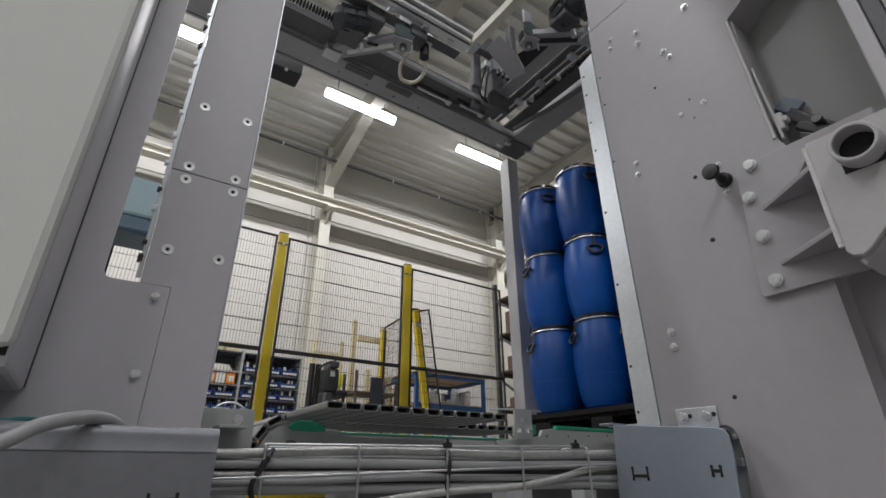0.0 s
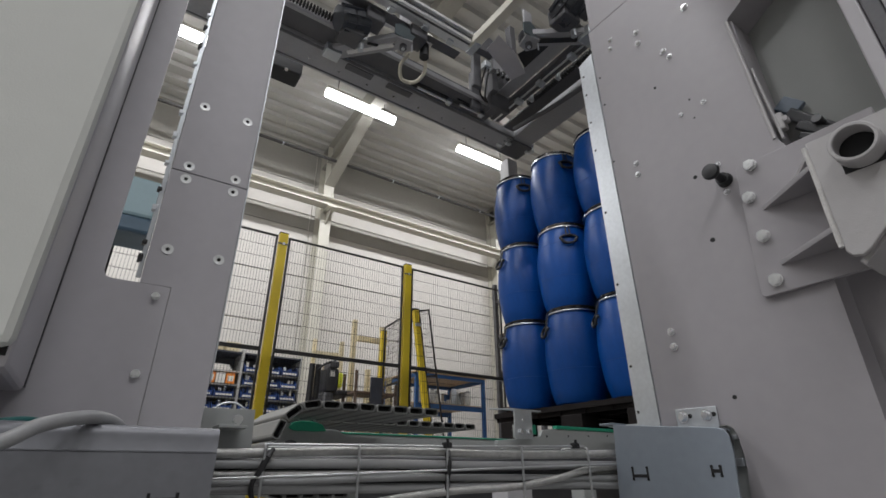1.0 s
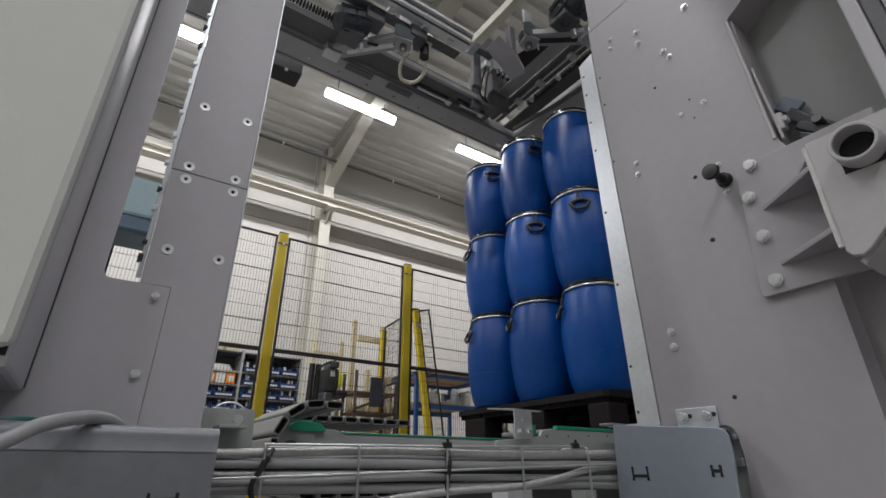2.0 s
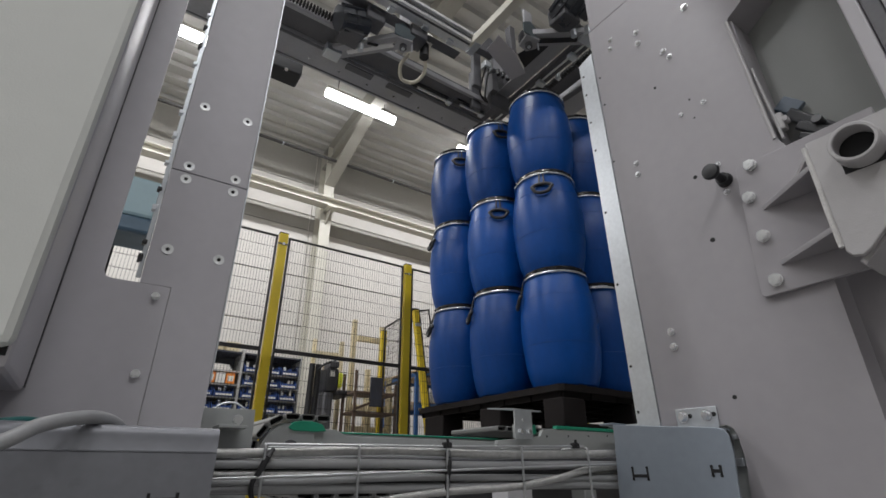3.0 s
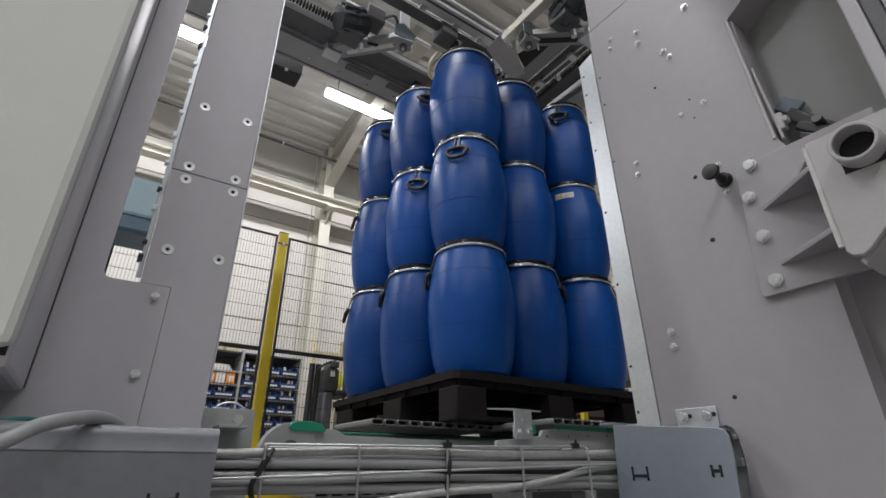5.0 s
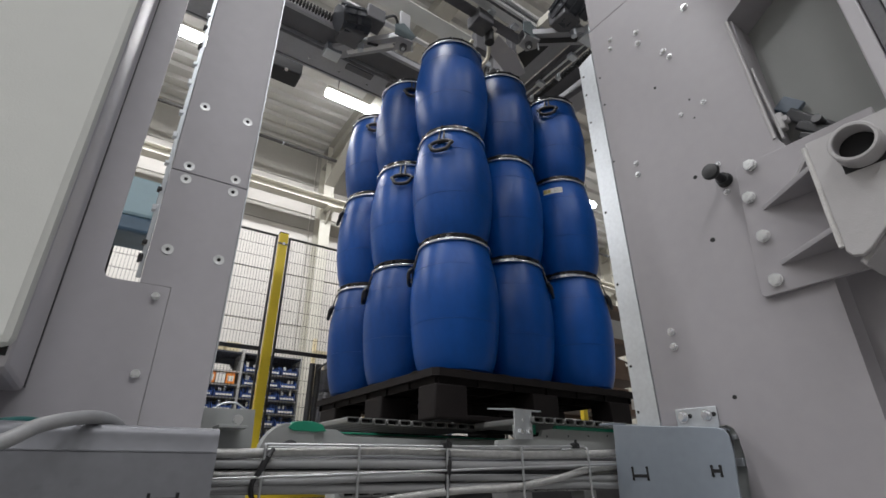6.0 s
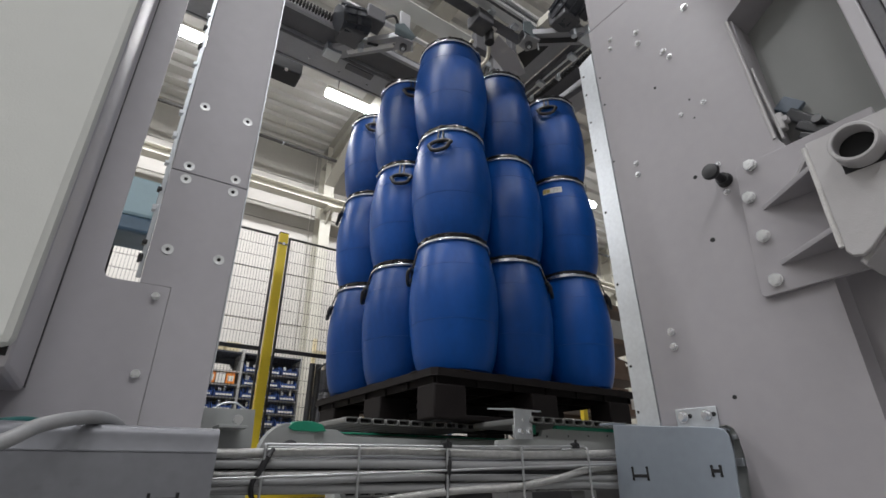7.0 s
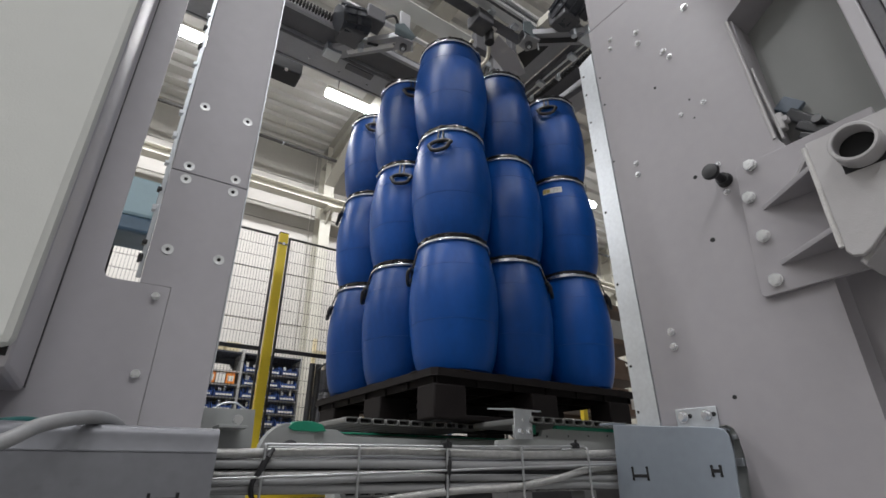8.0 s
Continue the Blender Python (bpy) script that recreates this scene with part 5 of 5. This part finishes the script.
def overhead():
    f = thing("overhead_frame", "dark grey steel overhead frame of the load handling machine", "machine frame")
    # channel along x with its chain trough
    def channel(a, b, w, h, name):
        ch = part(name, bar(B(), a, b, w, 0.012), MACHINE, f)
        a, b = Vector(a), Vector(b)
        d = (b - a).normalized()
        n = Vector((-d.y, d.x, 0)) * (w / 2 - 0.006)
        for s in (-1, 1):
            o = n * s + Vector((0, 0, h / 2 + 0.006))
            part("flange", bar(B(), a + o, b + o, 0.012, h), MACHINE, ch)
    channel((-0.6, 2.725, GZ), (2.84, 2.725, GZ), 0.25, 0.05, "main_channel")
    for yy, zz, w in ((2.605, -0.012, 0.022), (2.82, -0.010, 0.008)):
        part("edge_bar", box(B(), (-0.6, yy, GZ + zz), (2.6, yy + w, GZ + zz + 0.006)), MACHINE_DARK, f)
    for q in range(9):
        piece("bolt", DOME, f, Matrix.Translation((0.45 + 0.24 * q, 2.76, GZ - 0.006)) @ Matrix.Rotation(radians(90), 4, "X"))
    channel((2.70, 2.60, GZ + 0.002), (2.70, 0.4, GZ + 0.002), 0.22, 0.16, "side_channel")
    channel((-0.6, 0.55, GZ), (2.6, 0.55, GZ), 0.2, 0.16, "front_channel")
    part("chain_trough", box(B(), (-0.6, 2.43, GZ + 0.012), (2.24, 2.592, GZ + 0.10), 0.004), MACHINE_DARK, f)
    part("trough_lip", box(B(), (-0.6, 2.40, GZ + 0.006), (2.24, 2.428, GZ + 0.05), 0.003), MACHINE, f)
    for x0, x1, y in ((1.52, 1.80, 2.56), (1.92, 2.12, 2.53)):
        part("guide_shaft", rod(B(), (x0, y, GZ - 0.006), (x1, y, GZ - 0.006), 0.011, 14), ALU, f, "bright guide shaft")
        part("shaft_block", box(B(), (x1, y - 0.025, GZ - 0.022), (x1 + 0.045, y + 0.025, GZ + 0.0115), 0.004), ZINC, f)
        part("shaft_bed", box(B(), (x0 - 0.05, y - 0.035, GZ + 0.002), (x1, y + 0.02, GZ + 0.0115), 0.002), BLACK, f)
    bm = B()
    for i in range(60):
        x = -0.4 + i * 0.022
        box(bm, (x, 2.35, GZ + 0.02), (x + 0.014, 2.39, GZ + 0.06), 0.003)
    tagged(part("energy_chain", bm, BLACK, f), kind="stuff")
    bm = B()
    for i in range(70):
        y = 0.7 + i * 0.022
        box(bm, (2.40, y, GZ + 0.02), (2.44, y + 0.014, GZ + 0.06), 0.003)
    tagged(part("energy_chain", bm, BLACK, f), kind="stuff")
    for x in (0.95, 1.30):
        part("slot_plate", box(B(), (x, 2.64, GZ - 0.014), (x + 0.22, 2.70, GZ - 0.006), 0.002), MACHINE_DARK, f)
    part("linear_rail", box(B(), (2.26, 0.6, GZ + 0.02), (2.36, 2.55, GZ + 0.06), 0.003), MACHINE_DARK, f)
    part("rail_strip", box(B(), (2.30, 0.6, GZ + 0.012), (2.315, 2.55, GZ + 0.0195)), ALU, f, "bright guide strip")
    for y in (1.35, 1.62, 1.95, 2.2):
        part("clamp_block", box(B(), (2.27, y, GZ - 0.02), (2.34, y + 0.05, GZ + 0.011), 0.004), ZINC, f)
    for k in range(8):
        piece("bolt", HEX, f, Matrix.Translation((2.55 + 0.03 * (k % 3), 2.64 + 0.05 * (k // 3), GZ - 0.006)) @ Matrix.Rotation(radians(90), 4, "X"))
    part("cover_plate", box(B(), (0.0, 2.34, C + 3.40), (2.1, 2.50, C + 3.41), 0.002), CABINET, f, "pale cover plate")
    part("plate_hanger", box(B(), (0.1, 2.50, C + 2.97), (0.14, 2.62, C + 3.40), 0.003), MACHINE, f)
    part("upper_guide", box(B(), (0.2, 2.272, C + 2.945), (1.46, 2.305, C + 2.965), 0.002), ALU, f, "bright guide rail")
    for x in (0.95, 1.20):
        part("guide_foot", box(B(), (x, 2.26, C + 2.90), (x + 0.05, 2.31, C + 2.945), 0.003), ZINC, f)
    # corner gusset
    part("corner_box", box(B(), (2.60, 2.62, GZ - 0.026), (2.84, 2.84, GZ - 0.008), 0.006), MACHINE_DARK, f)
    for x, y in ((2.50, 2.72), (2.56, 2.66), (2.80, 2.66)):
        part("corner_tab", box(B(), (x, y, GZ - 0.045), (x + 0.05, y + 0.035, GZ - 0.0265), 0.003), ZINC, f, "bright zinc tab")
    part("web_plate", box(B(), (2.135, 1.45, GZ + 0.060), (2.25, 2.30, GZ + 0.068), 0.002), MACHINE, f)
    part("corner_roller", rod(B(), (2.86, 2.66, GZ - 0.03), (2.86, 2.66, GZ + 0.03), 0.03, 18), ZINC, f, "zinc roller")
    part("motor_box", box(B(), (0.40, 2.92, GZ - 0.05), (0.70, 3.08, GZ + 0.10), 0.012), BLACK, f, "black motor box")
    part("indicator", rod(B(), (0.58, 2.92, GZ - 0.055), (0.58, 2.92, GZ - 0.045), 0.012, 12), PAPER, f)
    # post that carries the corner
    p = thing("machine_post", "light grey square steel post of the machine frame", "post")
    part("profile", extrude(B(), [(2.74, 2.86), (2.86, 2.86), (2.86, 2.98), (2.74, 2.98)], "z", 0.02, GZ - 0.02, 0.006), FRAME_POST, p)
    part("foot_plate", box(B(), (2.68, 2.80, 0), (2.92, 3.04, 0.02), 0.003), FRAME_POST, p)
    for z in (2.55, 2.62):
        piece("bolt", DOME, p, pose(2.78, 2.86, C + z - 0.1))

    # gripper arms with motors
    def arm(name, a, b, motor, lean):
        g = thing("gripper_arm", "grey steel gripper arm with a dark drive motor", "gripper arm", "gripper arms")
        bm = B()
        bar(bm, a, b, 0.115, 0.05, 0.006)
        part("arm", bm, MACHINE, g)
        bm = B()
        va, vb = Vector(a), Vector(b)
        o = Vector((0, 0, -0.032))
        bar(bm, va.lerp(vb, 0.2) + o, va.lerp(vb, 0.95) + o, 0.035, 0.014, 0.002)
        part("cylinder_rod", bm, ALU if name == "west" else BLACK, g)
        part("end_block", box(B(), va - Vector((0.07, 0.05, 0.05)), va + Vector((0.05, 0.05, 0.03)), 0.008), ZINC, g)
        m = Vector(motor)
        bm = B()
        lathe(bm, [(0.05, -0.12), (0.085, -0.11), (0.09, -0.02), (0.08, 0.0), (0.09, 0.02), (0.09, 0.10), (0.06, 0.12)], 20)
        tilt = Matrix.Translation(m) @ Matrix.Rotation(radians(70), 4, lean)
        bmesh.ops.transform(bm, matrix=tilt, verts=bm.verts[:])
        mo = part("motor", bm, MOTOR, g, "dark finned motor")
        for k in range(10):
            part("fin", box(B(), (0.085, -0.004, -0.09), (0.102, 0.004, 0.09), 0.001, tilt @ Matrix.Rotation(k * math.pi / 5, 4, "Z")), MOTOR, mo)
        part("gearbox", box(B(), m + Vector((-0.07, -0.02, -0.11)), m + Vector((0.09, 0.13, 0.02)), 0.012), MACHINE_DARK, g)
        part("terminal_box", box(B(), m + Vector((0.06, -0.11, 0.0)), m + Vector((0.20, 0.02, 0.12)), 0.01), MACHINE_DARK, g)
        part("connector", rod(B(), m + Vector((0.10, 0.06, -0.16)), m + Vector((0.10, 0.06, -0.10)), 0.02, 12), ZINC, g)
        # joint and pressing plate
        part("joint", extrude(B(), [(vb.x - 0.07, vb.y - 0.05), (vb.x + 0.04, vb.y - 0.07), (vb.x + 0.075, vb.y), (vb.x + 0.03, vb.y + 0.06), (vb.x - 0.05, vb.y + 0.05)], "z", vb.z - 0.06, vb.z - 0.046, 0.002), MACHINE, g)
        part("joint_plate", extrude(B(), [(vb.x - 0.06, vb.z - 0.046), (vb.x + 0.06, vb.z - 0.046), (vb.x + 0.05, vb.z + 0.07), (vb.x - 0.02, vb.z + 0.10), (vb.x - 0.055, vb.z + 0.03)], "y", vb.y + 0.03, vb.y + 0.042, 0.002), MACHINE_DARK, g)
        part("pivot", rod(B(), vb + Vector((0, 0, -0.085)), vb + Vector((0, 0, 0.05)), 0.026, 18), MACHINE_DARK, g)
        part("pivot_cap", rod(B(), vb + Vector((0, 0, -0.092)), vb + Vector((0, 0, -0.085)), 0.014, 6), ZINC, g)
        part("stop_pin", rod(B(), vb + Vector((0.05, -0.04, -0.12)), vb + Vector((0.05, -0.04, -0.06)), 0.006, 8), ZINC, g)
        part("press_plate", box(B(), vb + Vector((-0.045, -0.02, 0.0)), vb + Vector((0.045, -0.004, 0.26)), 0.01), MACHINE, g)
        part("joint_cheek", extrude(B(), [(vb.x - 0.10, vb.z - 0.05), (vb.x + 0.03, vb.z - 0.05), (vb.x + 0.07, vb.z + 0.02), (vb.x - 0.03, vb.z + 0.09), (vb.x - 0.10, vb.z + 0.04)], "y", vb.y - 0.062, vb.y - 0.052, 0.002), JOINT, g, "dark slate cheek plate")
        part("cable_loop", tube(B(), [m + Vector((0.18, -0.05, 0.08)), m + Vector((0.28, -0.08, 0.16)), m + Vector((0.34, -0.02, 0.10)), m + Vector((0.30, 0.05, 0.0)), m + Vector((0.15, 0.06, -0.06))], 0.010, 8), BLACK, g)
        return g
    arm("west", (0.82, 2.60, GZ), (1.20, 2.24, GZ + 0.02), (0.83, 2.30, GZ + 0.02), "Y")
    arm("east", (2.26, 1.45, GZ), (1.93, 1.72, GZ + 0.02), (2.03, 1.42, GZ + 0.10), "X")
    # bent pipe and inner web of the side channel
    part("bent_pipe", tube(B(), [(2.50, 2.5, GZ - 0.02), (2.52, 2.3, GZ - 0.03), (2.56, 2.1, GZ - 0.03), (2.60, 1.6, GZ - 0.03), (2.60, 0.8, GZ - 0.03)], 0.02, 10), MACHINE_DARK, f)
    part("inner_web", box(B(), (2.44, 0.6, GZ + 0.03), (2.56, 2.58, GZ + 0.045), 0.002), MACHINE_DARK, f)
    for y in (1.2, 1.5, 1.85, 2.15):
        part("cable_clip", box(B(), (2.37, y, GZ + 0.0), (2.41, y + 0.03, GZ + 0.07), 0.004), ZINC, f)
    # vertical hanger at the inner corner
    h = thing("corner_hanger", "dark steel hanger with sensors at the frame corner", "hanger")
    part("upright", box(B(), (2.12, 2.36, GZ - 0.06), (2.20, 2.44, GZ + 0.42), 0.006), MACHINE_DARK, h)
    part("upright", box(B(), (2.02, 2.22, GZ - 0.02), (2.08, 2.28, GZ + 0.52), 0.006), MACHINE_DARK, h)
    part("sensor_block", box(B(), (2.00, 2.18, GZ + 0.16), (2.12, 2.26, GZ + 0.27), 0.01), MACHINE, h)
    part("plate", box(B(), (2.06, 2.30, GZ - 0.10), (2.26, 2.34, GZ + 0.12), 0.006), MACHINE_DARK, h)
    part("sheet", extrude(B(), [(1.77, 1.99), (2.13, 2.12), (2.17, 2.00), (1.98, 1.90), (1.76, 1.84)], "z", GZ + 0.05, GZ + 0.056), PLATE_L, h, "pale folded sheet")
    part("dark_sheet", extrude(B(), [(1.985, 1.89), (2.125, 1.96), (2.125, 1.62), (2.06, 1.68)], "z", GZ + 0.046, GZ + 0.049), BLACK, h)
    for a, b, mt in (((1.86, 2.26, -0.02), (1.94, 2.30, 0.40), MACHINE_DARK), ((1.96, 2.42, -0.08), (2.06, 2.46, 0.30), MACHINE_DARK), ((2.22, 2.30, 0.02), (2.28, 2.40, 0.36), MACHINE_DARK), ((1.80, 2.14, 0.24), (1.98, 2.20, 0.42), MACHINE_DARK), ((2.10, 2.06, 0.20), (2.16, 2.12, 0.60), MACHINE_DARK)):
        part("guide_plate", box(B(), (a[0], a[1], GZ + a[2]), (b[0], b[1], GZ + b[2]), 0.008), mt, h)
    part("valve_block", box(B(), (1.90, 2.16, GZ + 0.12), (1.96, 2.22, GZ + 0.18), 0.008), ZINC, h)
    for q in range(2):
        part("air_hose", tube(B(), [(1.92 + 0.03 * q, 2.18, GZ + 0.12), (1.95 + 0.05 * q, 2.30, GZ - 0.02 - 0.02 * q), (2.10 + 0.03 * q, 2.40, GZ + 0.02), (2.16, 2.46 + 0.02 * q, GZ + 0.20)], 0.007, 6), BLACK, h)
    for k in range(3):
        part("connector", rod(B(), (2.04 + 0.05 * k, 2.17, GZ + 0.10), (2.04 + 0.05 * k, 2.17, GZ + 0.15), 0.016, 12), BLACK, h)


CARRIAGE = []


def carriage():
    """Cross beam with an aluminium guide, a carriage and hose loops."""
    b = thing("cross_beam", "aluminium guide beam with a sliding carriage", "beam")
    z = GZ + 0.14
    part("profile", box(B(), (0.2, 2.06, z), (1.72, 2.13, z + 0.08), 0.004), ALU, b)
    part("groove", box(B(), (0.2, 2.058, z + 0.026), (1.69, 2.0615, z + 0.048), 0.001), MACHINE_DARK, b, "dark groove")
    part("groove", box(B(), (0.2, 2.080, z - 0.0015), (1.69, 2.098, z + 0.002)), MACHINE_DARK, b, "dark groove")
    part("guide_rail", box(B(), (0.2, 2.035, z + 0.05), (1.72, 2.0575, z + 0.075), 0.002), ALU, b, "bright guide rail")
    part("guide_rail", box(B(), (0.2, 2.1305, z + 0.005), (1.72, 2.165, z + 0.03), 0.002), ALU, b, "bright guide rail")
    part("lower_tray", box(B(), (0.2, 2.17, z - 0.03), (1.66, 2.25, z - 0.022), 0.002), MACHINE_DARK, b)
    for x in (1.02, 1.30, 1.52):
        part("rail_clamp", box(B(), (x, 2.125, z - 0.02), (x + 0.05, 2.17, z + 0.004), 0.004), ZINC, b)
    part("end_cap", box(B(), (1.70, 2.03, z - 0.02), (1.76, 2.16, z + 0.09), 0.006), ZINC, b)
    bm = B()
    bar(bm, (1.72, 2.10, z + 0.02), (1.74, 1.2, z + 0.02), 0.07, 0.07, 0.005)
    part("cross_arm", bm, STEEL_CREAM, b)
    c = thing("hose_carriage", "dark carriage with black knob and cream hose loops", "carriage")
    part("block", box(B(), (1.22, 2.16, GZ + 0.04), (1.36, 2.30, GZ + 0.14), 0.01), MACHINE_DARK, c)
    bm = rod(B(), (1.39, 2.26, GZ - 0.02), (1.39, 2.26, GZ + 0.16), 0.035, 16)
    part("knob", bm, BLACK, c)
    part("mount", box(B(), (1.36, 2.22, GZ + 0.10), (1.44, 2.28, GZ + 0.20), 0.006), PAPER, c)
    pts = [(1.30, 2.34, GZ + 0.02), (1.27, 2.40, GZ - 0.05), (1.32, 2.46, GZ - 0.11), (1.42, 2.44, GZ - 0.10), (1.47, 2.38, GZ - 0.02), (1.42, 2.30, GZ + 0.05)]
    part("hose", tube(B(), pts, 0.014, 8), CREAM_HOSE, c, "cream hose loop")
    CARRIAGE.extend([b, c])


conveyor()
pallet()
drums()
overhead()
carriage()


# ---------------------------------------------------------------- what moves
def motions():
    for ob, m in LOAD:
        walk(ob, [(t, Matrix.Translation((END - d, 0, 0)) @ m) for t, d in TRAVEL])
    steps = [k * 0.2 for k in range(31)] + [6.3, 8.0]
    for ob, x, y in SLATS:
        walk(ob, [(t, slat_pose(x - travelled(t), y)) for t in steps])
    beam, slider = CARRIAGE
    for ob in (beam, slider):
        walk(ob, [(0.0, pose(0, 0, 0)), (4.1, pose(0, 0, 0)), (4.5, pose(0.03, -0.01, 0)), (4.7, pose(0.08, -0.03, 0)), (5.2, pose(0.24, -0.22, 0.02)), (5.8, pose(0.33, -0.35, 0.03)), (6.0, pose(0.33, -0.36, 0.03)), (8.0, pose(0.33, -0.36, 0.03))])


motions()
